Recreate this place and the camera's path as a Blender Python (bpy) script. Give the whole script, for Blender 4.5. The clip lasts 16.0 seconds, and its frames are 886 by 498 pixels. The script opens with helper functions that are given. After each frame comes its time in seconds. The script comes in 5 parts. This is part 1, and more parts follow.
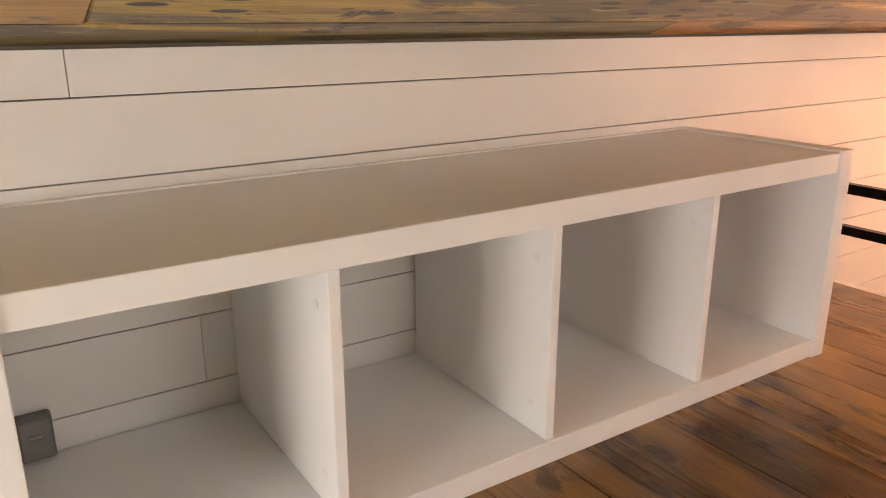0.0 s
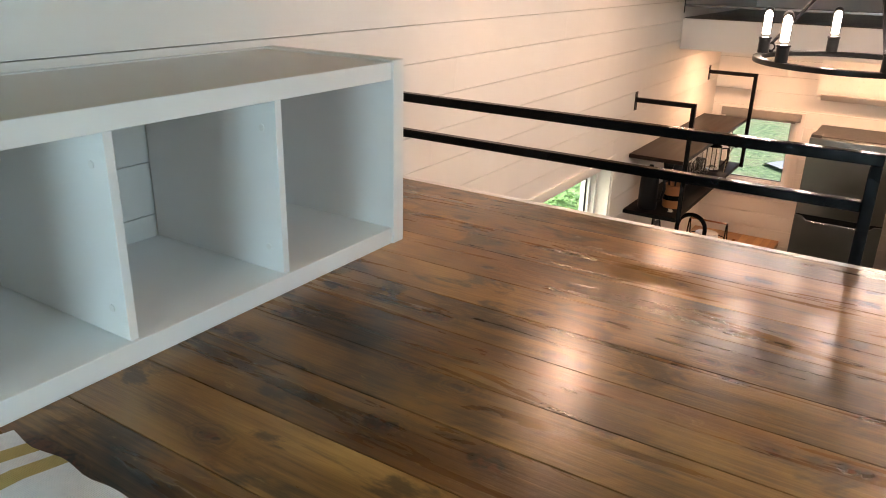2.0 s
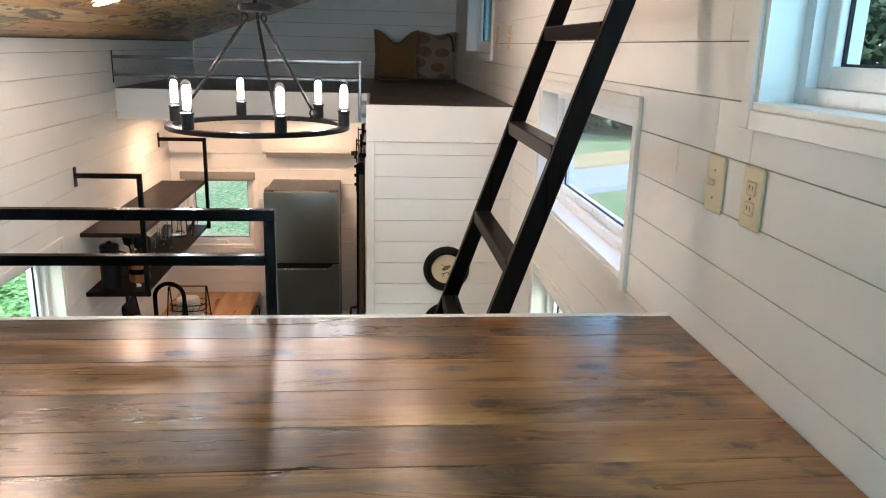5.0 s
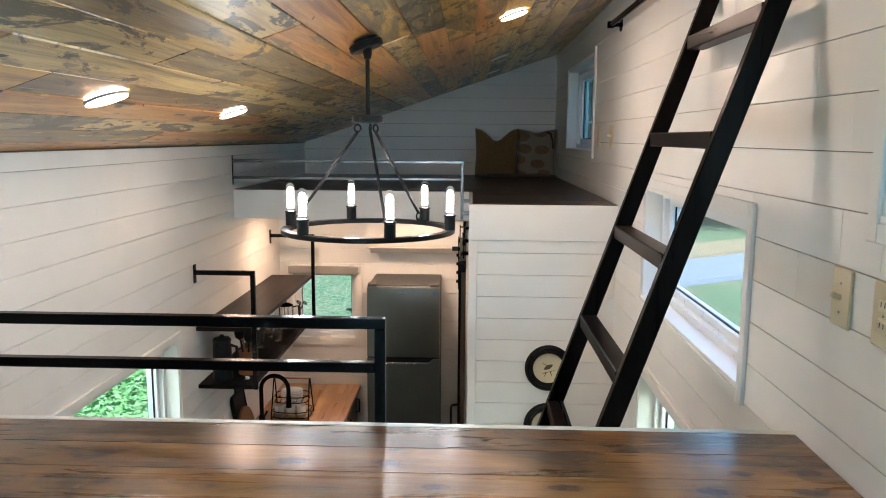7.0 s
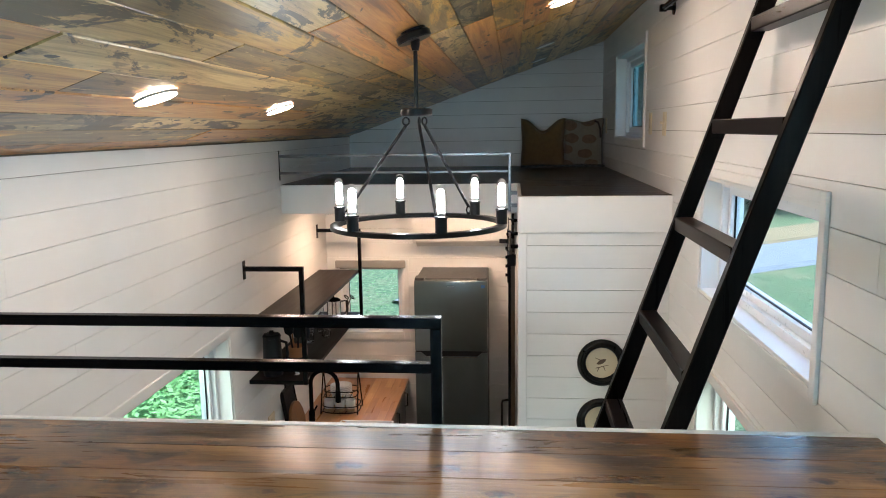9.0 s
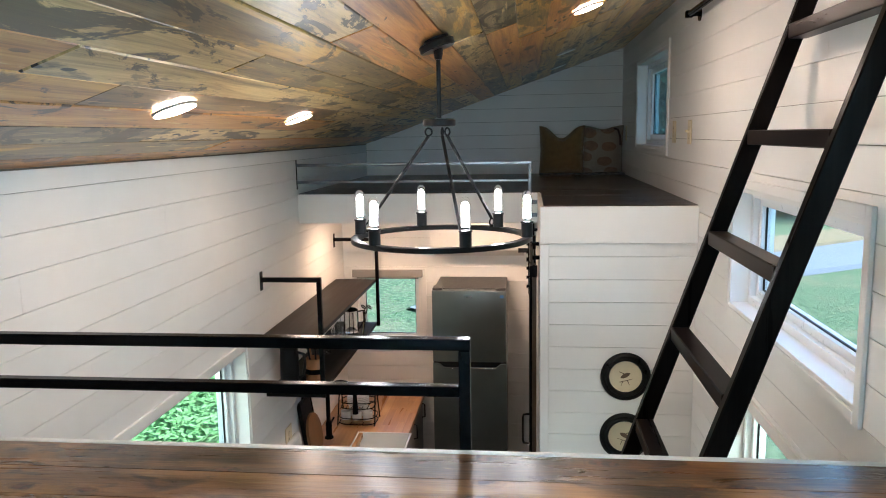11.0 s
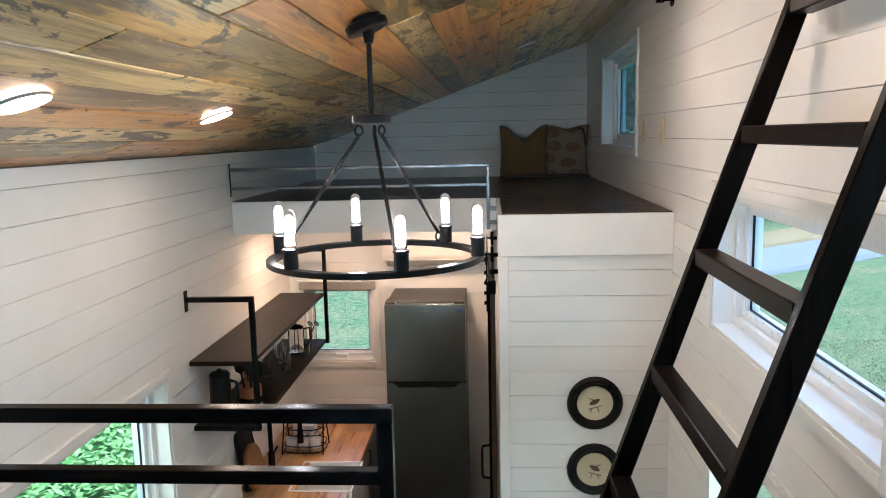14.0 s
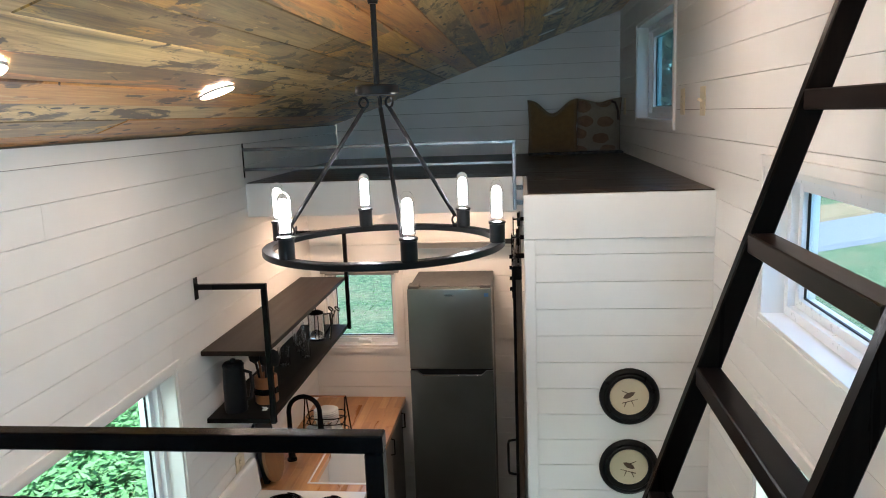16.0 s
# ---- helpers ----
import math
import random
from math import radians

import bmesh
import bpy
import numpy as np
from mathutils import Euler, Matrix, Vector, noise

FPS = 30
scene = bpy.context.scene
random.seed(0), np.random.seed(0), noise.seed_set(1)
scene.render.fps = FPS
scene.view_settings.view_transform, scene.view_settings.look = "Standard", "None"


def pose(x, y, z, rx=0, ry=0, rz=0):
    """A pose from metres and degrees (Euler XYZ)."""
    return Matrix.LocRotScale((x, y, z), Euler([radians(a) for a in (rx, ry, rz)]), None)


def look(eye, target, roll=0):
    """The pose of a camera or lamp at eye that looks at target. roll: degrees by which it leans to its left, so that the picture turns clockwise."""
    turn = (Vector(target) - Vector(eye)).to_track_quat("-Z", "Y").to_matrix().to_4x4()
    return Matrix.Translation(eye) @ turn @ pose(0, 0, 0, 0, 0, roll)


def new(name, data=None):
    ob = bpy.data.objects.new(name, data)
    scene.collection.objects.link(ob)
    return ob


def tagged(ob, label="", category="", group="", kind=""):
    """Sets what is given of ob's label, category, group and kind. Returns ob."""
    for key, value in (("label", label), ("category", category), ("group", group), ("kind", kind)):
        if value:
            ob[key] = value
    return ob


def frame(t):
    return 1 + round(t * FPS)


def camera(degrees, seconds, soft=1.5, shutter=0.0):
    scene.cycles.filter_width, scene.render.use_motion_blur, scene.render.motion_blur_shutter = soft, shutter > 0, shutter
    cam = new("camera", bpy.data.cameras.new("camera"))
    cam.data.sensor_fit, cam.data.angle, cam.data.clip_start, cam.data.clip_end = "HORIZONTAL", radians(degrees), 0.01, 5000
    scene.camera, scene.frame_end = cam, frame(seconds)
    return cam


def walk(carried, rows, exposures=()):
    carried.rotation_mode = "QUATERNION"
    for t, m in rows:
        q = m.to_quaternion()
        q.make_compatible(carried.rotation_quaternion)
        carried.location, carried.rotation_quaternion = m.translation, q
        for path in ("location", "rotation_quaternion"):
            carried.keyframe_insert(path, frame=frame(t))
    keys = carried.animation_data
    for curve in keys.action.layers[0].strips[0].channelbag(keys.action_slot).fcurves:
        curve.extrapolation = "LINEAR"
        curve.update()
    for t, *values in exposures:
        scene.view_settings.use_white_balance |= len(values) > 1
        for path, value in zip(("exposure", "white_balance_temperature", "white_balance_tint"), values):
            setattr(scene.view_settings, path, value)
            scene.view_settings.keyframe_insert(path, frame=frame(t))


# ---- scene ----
cam = camera(61.1, 16.0, soft=1.0)
PATH = [
    (0, (0.088, 0.229, 0.659), (1.138, 1.828, 0.075), -0.1),
    (0.5, (0.139, 0.197, 0.668), (1.368, 1.682, 0.121), 0.5),
    (1, (0.17, 0.155, 0.682), (1.554, 1.494, 0.14), 1.0),
    (1.5, (0.172, 0.094, 0.661), (1.688, 1.255, 0.067), 1.5),
    (2, (0.137, -0.002, 0.62), (1.716, 0.995, -0.089), 1.4),
    (2.5, (0.136, -0.04, 0.583), (1.766, 0.796, -0.219), 1.4),
    (3, (0.155, -0.081, 0.568), (1.86, 0.526, -0.282), 2.3),
    (3.5, (0.177, -0.124, 0.6), (1.959, 0.197, -0.251), 2.4),
    (4, (0.23, -0.15, 0.613), (2.075, -0.08, -0.157), 1.1),
    (4.2, (0.25, -0.163, 0.611), (2.12, -0.21, -0.094), 1.4),
    (6.3, (0.263, -0.188, 0.676), (2.233, -0.283, 0.346), 0.2),
    (6.5, (0.259, -0.176, 0.67), (2.233, -0.22, 0.353), 0.2),
    (7, (0.261, -0.153, 0.682), (2.238, -0.083, 0.388), 0.4),
    (7.5, (0.252, -0.139, 0.682), (2.227, 0.006, 0.404), 0.4),
    (8, (0.267, -0.14, 0.682), (2.239, 0.029, 0.391), 0.0),
    (8.5, (0.297, -0.132, 0.682), (2.265, 0.041, 0.373), -0.6),
    (10.8, (0.374, -0.084, 0.709), (2.337, 0.123, 0.388), -1.1),
    (11, (0.388, -0.079, 0.703), (2.353, 0.141, 0.402), -1.0),
    (11.2, (0.413, -0.066, 0.7), (2.371, 0.233, 0.422), -2.4),
    (11.5, (0.442, -0.078, 0.702), (2.405, 0.207, 0.441), -1.8),
    (12, (0.507, -0.068, 0.709), (2.478, 0.154, 0.459), 0.1),
    (12.5, (0.562, -0.066, 0.701), (2.536, 0.136, 0.453), -0.6),
    (13, (0.666, -0.07, 0.703), (2.638, 0.163, 0.464), 0.2),
    (13.5, (0.806, -0.095, 0.697), (2.778, 0.113, 0.439), -1.3),
    (14, (0.827, -0.123, 0.694), (2.8, 0.008, 0.395), -1.3),
    (14.5, (0.867, -0.132, 0.703), (2.851, -0.134, 0.454), -0.8),
    (15, (0.95, -0.139, 0.682), (2.935, -0.097, 0.441), -1.5),
    (15.5, (1.052, -0.165, 0.668), (3.021, 0.0, 0.361), -2.5),
    (16, (1.059, -0.149, 0.676), (3.016, 0.066, 0.324), -2.1),
]
EXPOSURES = [(0.0, 1.82, 15200, 60), (0.7, 1.73, 10400, 45), (1.5, 1.75, 8800, 32), (2.5, 1.79, 8100, 27), (4.0, 1.82, 7050, 19), (6.5, 1.55, 6400, 12), (16.0, 1.57, 6100, 11)]
walk(cam, [(t, look(eye, target, roll)) for t, eye, target, roll in PATH], EXPOSURES)
SKY, BULB, SPOT, KITCHEN, DAY = 0.15, 28.0, 44.0, 76.0, 8.8   # strengths of the sky and of the lit lamps

# ---- world, sun, exposure ----
world = bpy.data.worlds.new("daylight")
scene.world = world
world.use_nodes = True
wn = world.node_tree
sky = wn.nodes.new("ShaderNodeTexSky")
sky.sky_type = "NISHITA"
sky.sun_disc = False
sky.sun_elevation = radians(68)
sky.sun_rotation = radians(90)
wn.links.new(sky.outputs[0], wn.nodes["Background"].inputs[0])
wn.nodes["Background"].inputs[1].default_value = SKY
sun = new("sun", bpy.data.lights.new("sun", "SUN"))
sun.data.energy, sun.data.angle, sun.data.color = 3.0, radians(4), (1.0, 0.97, 0.93)
sun.matrix_world = look((0, 0, 10), (-4.0, 0.0, 0.0))


# ---- plan ----
YL, YR = 1.385, -0.923          # inner faces of the long walls
XB, XK, XF = -1.25, 6.23, 7.25  # wall behind the loft, kitchen end wall, sleeping loft end wall
FZ = -2.26                      # main floor; the loft floor is z = 0
EDGE = 1.965                    # loft edge
BX, BY = 4.176, -0.155          # bathroom block: front and side
L2, L2X = 0.337, 5.11           # sleeping loft: floor height and front
CZ, CS = 0.628, 0.345           # ceiling height at the low wall and its slope
OUT = 0.15                      # wall thickness
GZ = -3.0                       # ground outside


def ceil_z(y):
    return CZ + (YL - y) * CS


# ---- mesh helpers ----
def thing(name, label, category, at=(0, 0, 0), turn=(0, 0, 0), group="", kind=""):
    ob = new(name)
    ob.empty_display_size = 0.1
    ob.matrix_basis = pose(*at, *turn)
    return tagged(ob, label, category, group, kind)


def part(name, bm, material, parent=None, label="", smooth=False):
    me = bpy.data.meshes.new(name)
    bmesh.ops.recalc_face_normals(bm, faces=bm.faces)
    bm.to_mesh(me)
    bm.free()
    if smooth:
        for p in me.polygons:
            p.use_smooth = True
        me.set_sharp_from_angle(angle=radians(38))
    me.materials.append(material)
    ob = new(name, me)
    ob.parent = parent
    if label:
        tagged(ob, label)
    return ob


def bx(x0, x1, y0, y1, z0, z1, bevel=0.0, seg=1):
    bm = bmesh.new()
    bmesh.ops.create_cube(bm, size=1)
    a, b = Vector((min(x0, x1), min(y0, y1), min(z0, z1))), Vector((max(x0, x1), max(y0, y1), max(z0, z1)))
    for v in bm.verts:
        v.co = Vector([a[i] + (b[i] - a[i]) * (v.co[i] + 0.5) for i in range(3)])
    if bevel:
        bmesh.ops.bevel(bm, geom=list(bm.edges), offset=bevel, segments=seg, affect="EDGES", profile=0.5)
    return bm


def join(*bms):
    out = bmesh.new()
    for b in bms:
        me = bpy.data.meshes.new("tmp")
        b.to_mesh(me)
        b.free()
        out.from_mesh(me)
        bpy.data.meshes.remove(me)
    return out


def moved(bm, m):
    bmesh.ops.transform(bm, matrix=m, verts=bm.verts)
    return bm


def rod(p0, p1, r0, r1=None, seg=14):
    p0, p1 = Vector(p0), Vector(p1)
    bm = bmesh.new()
    d = p1 - p0
    bmesh.ops.create_cone(bm, cap_ends=True, segments=seg, radius1=r0, radius2=r0 if r1 is None else r1, depth=d.length)
    m = Matrix.Translation((p0 + p1) / 2) @ d.to_track_quat("Z", "Y").to_matrix().to_4x4()
    return moved(bm, m)


def tube(points, r, seg=10, closed=False, square=False):
    pts = [Vector(p) for p in points]
    n = len(pts)
    bm = bmesh.new()
    rings, up = [], None
    k = 4 if square else seg
    for i, p in enumerate(pts):
        a = pts[(i - 1) % n] if closed or i else p
        b = pts[(i + 1) % n] if closed or i < n - 1 else p
        d = (b - a).normalized()
        if up is None:
            up = d.orthogonal().normalized()
        up = (up - d * up.dot(d)).normalized()
        side = d.cross(up)
        off = math.pi / 4 if square else 0
        rings.append([bm.verts.new(p + r * (math.cos(off + 2 * math.pi * j / k) * up + math.sin(off + 2 * math.pi * j / k) * side)) for j in range(k)])
    for i in range(n if closed else n - 1):
        A, B = rings[i], rings[(i + 1) % n]
        for j in range(k):
            bm.faces.new((A[j], A[(j + 1) % k], B[(j + 1) % k], B[j]))
    if not closed:
        bm.faces.new(rings[0][::-1])
        bm.faces.new(rings[-1])
    return bm


def lathe(profile, seg=32, cap=True):
    bm = bmesh.new()
    rings = []
    for r, z in profile:
        if r < 1e-5:
            rings.append([bm.verts.new((0, 0, z))])
        else:
            rings.append([bm.verts.new((r * math.cos(2 * math.pi * j / seg), r * math.sin(2 * math.pi * j / seg), z)) for j in range(seg)])
    for A, B in zip(rings, rings[1:]):
        for j in range(seg):
            a, b = A[j % len(A)], A[(j + 1) % len(A)]
            c, d = B[(j + 1) % len(B)], B[j % len(B)]
            f = [v for i, v in enumerate((a, b, c, d)) if v not in (a, b, c, d)[:i]]
            if len(f) > 2:
                bm.faces.new(f)
    if cap:
        for R in (rings[0], rings[-1]):
            if len(R) > 2:
                bm.faces.new(R)
    return bm


def ring_bm(R, w, h, seg=72, bevel=0.0):
    """A flat hoop: centre radius R, width w, height h, on z = 0."""
    a, b, e = R - w / 2, R + w / 2, bevel
    prof = [(a, e), (a + e, 0), (b - e, 0), (b, e), (b, h - e), (b - e, h), (a + e, h), (a, h - e)]
    bm = bmesh.new()
    rings = [[bm.verts.new((r * math.cos(2 * math.pi * j / seg), r * math.sin(2 * math.pi * j / seg), z)) for j in range(seg)] for r, z in prof]
    for i in range(len(prof)):
        A, B = rings[i], rings[(i + 1) % len(prof)]
        for j in range(seg):
            bm.faces.new((A[j], A[(j + 1) % seg], B[(j + 1) % seg], B[j]))
    return bm


def prism(poly, axis, c0, c1):
    """A slab from a polygon of (u, z): axis 'y' lays u along x, axis 'x' along y."""
    bm = bmesh.new()
    def at(u, z, c):
        return (u, c, z) if axis == "y" else (c, u, z)
    A = [bm.verts.new(at(u, z, c0)) for u, z in poly]
    B = [bm.verts.new(at(u, z, c1)) for u, z in poly]
    bm.faces.new(A)
    bm.faces.new(B[::-1])
    for i in range(len(poly)):
        j = (i + 1) % len(poly)
        bm.faces.new((A[j], A[i], B[i], B[j]))
    return bm


def below(poly, a, b):
    """What of a polygon of (u, z) lies under the line z = a + b * u."""
    out = []
    for (u0, z0), (u1, z1) in zip(poly, poly[1:] + poly[:1]):
        d0, d1 = z0 - a - b * u0, z1 - a - b * u1
        if d0 <= 0:
            out.append((u0, z0))
        if d0 * d1 < 0:
            k = d0 / (d0 - d1)
            out.append((u0 + k * (u1 - u0), z0 + k * (z1 - z0)))
    return out


# ---- materials ----
def nodes_of(name):
    m = bpy.data.materials.new(name)
    m.use_nodes = True
    return m, m.node_tree, m.node_tree.nodes["Principled BSDF"]


def nd(nt, kind, **given):
    n = nt.nodes.new("ShaderNode" + kind)
    for key, value in given.items():
        if key.startswith("i"):
            sock = n.inputs[int(key[1:])]
            if isinstance(value, bpy.types.NodeSocket):
                nt.links.new(value, sock)
            else:
                sock.default_value = value
    return n


def math_(nt, op, a, b=0.0, clamp=False):
    n = nd(nt, "Math", i0=a, i1=b)
    n.operation, n.use_clamp = op, clamp
    return n.outputs[0]


def ramp(nt, fac, *stops):
    n = nd(nt, "ValToRGB", i0=fac)
    el = n.color_ramp.elements
    while len(el) < len(stops):
        el.new(0.5)
    for e, (p, c) in zip(el, stops):
        e.position, e.color = p, (*c, 1) if len(c) == 3 else c
    return n.outputs[0]


def mixc(nt, fac, a, b, blend="MIX"):
    n = nt.nodes.new("ShaderNodeMix")
    n.data_type, n.blend_type = "RGBA", blend
    for sock, v in ((n.inputs[0], fac), (n.inputs[6], a), (n.inputs[7], b)):
        if isinstance(v, bpy.types.NodeSocket):
            nt.links.new(v, sock)
        else:
            sock.default_value = v if isinstance(v, float) else (*v, 1)
    return n.outputs[2]


def noise_(nt, vec, scale, detail=4.0, rough=0.55, dist=0.0):
    n = nd(nt, "TexNoise", i0=vec, i2=scale, i3=detail, i4=rough)
    n.inputs["Distortion"].default_value = dist
    return n.outputs["Fac"]


def coords(nt, stretch=(1, 1, 1), vary="object"):
    """Places on the surface, shifted piece by piece."""
    tc = nt.nodes.new("ShaderNodeTexCoord").outputs["Object"]
    if vary == "island":
        rnd = nt.nodes.new("ShaderNodeNewGeometry").outputs["Random Per Island"]
    else:
        rnd = nt.nodes.new("ShaderNodeObjectInfo").outputs["Random"]
    shift = nd(nt, "CombineXYZ", i0=math_(nt, "MULTIPLY", rnd, 37.0), i1=math_(nt, "MULTIPLY", rnd, 91.0), i2=math_(nt, "MULTIPLY", rnd, 17.0)).outputs[0]
    add = nt.nodes.new("ShaderNodeVectorMath")
    add.operation = "ADD"
    nt.links.new(tc, add.inputs[0])
    nt.links.new(shift, add.inputs[1])
    mp = nd(nt, "Mapping", i0=add.outputs[0])
    mp.inputs["Scale"].default_value = stretch
    return mp.outputs[0], rnd, add.outputs[0]


def bump_(nt, bsdf, height, strength=0.2, distance=0.002):
    b = nd(nt, "Bump")
    b.inputs["Strength"].default_value, b.inputs["Distance"].default_value = strength, distance
    nt.links.new(height, b.inputs["Height"])
    nt.links.new(b.outputs[0], bsdf.inputs["Normal"])


def plain(name, color, rough=0.5, metal=0.0, grain=40.0, spread=0.12, bump=0.08, coat=0.0, spec=0.5, smudge=0.18):
    """Paint, metal or plastic with a faint mottling, smudges and fine relief."""
    m, nt, b = nodes_of(name)
    v, rnd, _ = coords(nt)
    big = noise_(nt, v, 3.0, 3.0)
    fine = noise_(nt, v, grain, 5.0)
    dark = tuple(c * (1 - spread) for c in color)
    light = tuple(min(1, c * (1 + spread * 0.6)) for c in color)
    col = mixc(nt, ramp(nt, big, (0.3, (0, 0, 0)), (0.7, (1, 1, 1))), dark, light)
    nt.links.new(col, b.inputs["Base Color"])
    r = math_(nt, "ADD", math_(nt, "MULTIPLY", fine, smudge), rough - smudge / 2)
    nt.links.new(r, b.inputs["Roughness"])
    b.inputs["Metallic"].default_value = metal
    b.inputs["Specular IOR Level"].default_value = spec
    b.inputs["Coat Weight"].default_value = coat
    bump_(nt, b, fine, bump, 0.001)
    return m


def wood(name, tones, along, rough=0.3, coat=0.0, knots=0.0, vary="object", grain=1.0, bump=0.25, spread=1.0, spec=0.5):
    """Boards with long grain, board-to-board changes of tone, dark streaks and knots. along: 0, 1 or 2, the axis of the grain."""
    m, nt, b = nodes_of(name)
    long_s = [14.0 * grain] * 3
    long_s[along] = 0.9 * grain
    v, rnd, base = coords(nt, tuple(long_s), vary)
    g1 = noise_(nt, v, 1.0, 8.0, 0.6, 0.6)
    fine_s = [110.0 * grain] * 3
    fine_s[along] = 3.0 * grain
    mp = nd(nt, "Mapping", i0=base)
    mp.inputs["Scale"].default_value = fine_s
    g2 = noise_(nt, mp.outputs[0], 1.0, 4.0)
    mid_s = [3.2] * 3
    mid_s[along] = 0.8
    mp2 = nd(nt, "Mapping", i0=base)
    mp2.inputs["Scale"].default_value = mid_s
    blot = noise_(nt, mp2.outputs[0], 1.3, 5.0, 0.55, 0.8)
    t = math_(nt, "ADD", math_(nt, "MULTIPLY", g1, 0.62), math_(nt, "MULTIPLY", g2, 0.2))
    t = math_(nt, "ADD", t, math_(nt, "MULTIPLY", math_(nt, "SUBTRACT", rnd, 0.5), 0.22 * spread))
    t = math_(nt, "ADD", t, math_(nt, "MULTIPLY", math_(nt, "SUBTRACT", blot, 0.5), 0.75 * spread))
    n = len(tones)
    col = ramp(nt, t, *[(0.16 + 0.5 * i / (n - 1), c) for i, c in enumerate(tones)])
    h = g1
    if knots:
        ks = [6.5] * 3
        ks[along] = 2.6
        mp3 = nd(nt, "Mapping", i0=base)
        mp3.inputs["Scale"].default_value = ks
        warp = nt.nodes.new("ShaderNodeVectorMath")
        warp.operation = "ADD"
        nt.links.new(mp3.outputs[0], warp.inputs[0])
        wob = nd(nt, "TexNoise", i0=mp3.outputs[0], i2=4.0)
        sc = nt.nodes.new("ShaderNodeVectorMath")
        sc.operation = "SCALE"
        sc.inputs[3].default_value = 0.16
        nt.links.new(wob.outputs["Color"], sc.inputs[0])
        nt.links.new(sc.outputs[0], warp.inputs[1])
        vo = nd(nt, "TexVoronoi", i0=warp.outputs[0], i2=1.0)
        cell = nd(nt, "SeparateColor", i0=vo.outputs["Color"]).outputs[0]
        size = math_(nt, "MULTIPLY", math_(nt, "GREATER_THAN", cell, 1 - knots), math_(nt, "ADD", math_(nt, "MULTIPLY", cell, 0.14), 0.02))
        k = math_(nt, "DIVIDE", math_(nt, "SUBTRACT", size, vo.outputs["Distance"]), 0.07)
        k = math_(nt, "ADD", k, 0.35, True)
        k = math_(nt, "MULTIPLY", k, math_(nt, "GREATER_THAN", cell, 1 - knots))
        k = math_(nt, "MULTIPLY", k, math_(nt, "ADD", math_(nt, "MULTIPLY", g2, 0.8), 0.45), True)
        col = mixc(nt, k, col, tuple(c * 0.28 for c in tones[0]))
        h = math_(nt, "SUBTRACT", h, math_(nt, "MULTIPLY", k, 0.5))
    nt.links.new(col, b.inputs["Base Color"])
    nt.links.new(math_(nt, "ADD", math_(nt, "MULTIPLY", g1, 0.2), rough - 0.1), b.inputs["Roughness"])
    b.inputs["Specular IOR Level"].default_value = spec
    b.inputs["Coat Weight"].default_value = coat
    b.inputs["Coat Roughness"].default_value = 0.2
    bump_(nt, b, h, bump, 0.0025)
    return m


def stretched(nt, base, scale):
    mp = nd(nt, "Mapping", i0=base)
    mp.inputs["Scale"].default_value = scale
    return mp.outputs[0]


def cells(nt, vec, randomness=1.0):
    v = nd(nt, "TexVoronoi", i0=vec)
    v.voronoi_dimensions = "2D"
    v.inputs["Scale"].default_value = 1.0
    v.inputs["Randomness"].default_value = randomness
    return v.outputs["Distance"], nd(nt, "SeparateColor", i0=v.outputs["Color"]).outputs[0]


def step(nt, x, lo, hi):
    n = nd(nt, "MapRange", i0=x, i1=lo, i2=hi)
    n.interpolation_type = "SMOOTHSTEP"
    return n.outputs[0]


def knotty(nt, base, across, along_scale, share):
    """Knot mask, ring pattern round the knots, and a halo; boards whose grain runs along x or y."""
    warp = nt.nodes.new("ShaderNodeVectorMath")
    warp.operation = "MULTIPLY_ADD"
    w = nd(nt, "TexNoise", i0=stretched(nt, base, (9, 9, 9)))
    nt.links.new(w.outputs["Color"], warp.inputs[0])
    warp.inputs[1].default_value = (0.22, 0.22, 0.0)
    nt.links.new(stretched(nt, base, (across, along_scale, 1)), warp.inputs[2])
    d, pick = cells(nt, warp.outputs[0], 0.9)
    on = math_(nt, "GREATER_THAN", pick, 1 - share)
    size = math_(nt, "MULTIPLY_ADD", pick, 0.26)
    size.node.inputs[2].default_value = -0.09
    knot = math_(nt, "MULTIPLY", step(nt, math_(nt, "SUBTRACT", size, d), -0.07, 0.04), on)
    halo = math_(nt, "MULTIPLY", step(nt, math_(nt, "SUBTRACT", 0.42, d), 0.0, 0.42), on)
    rings = math_(nt, "MULTIPLY", math_(nt, "SINE", math_(nt, "MULTIPLY", d, 75.0)), halo)
    return knot, halo, rings


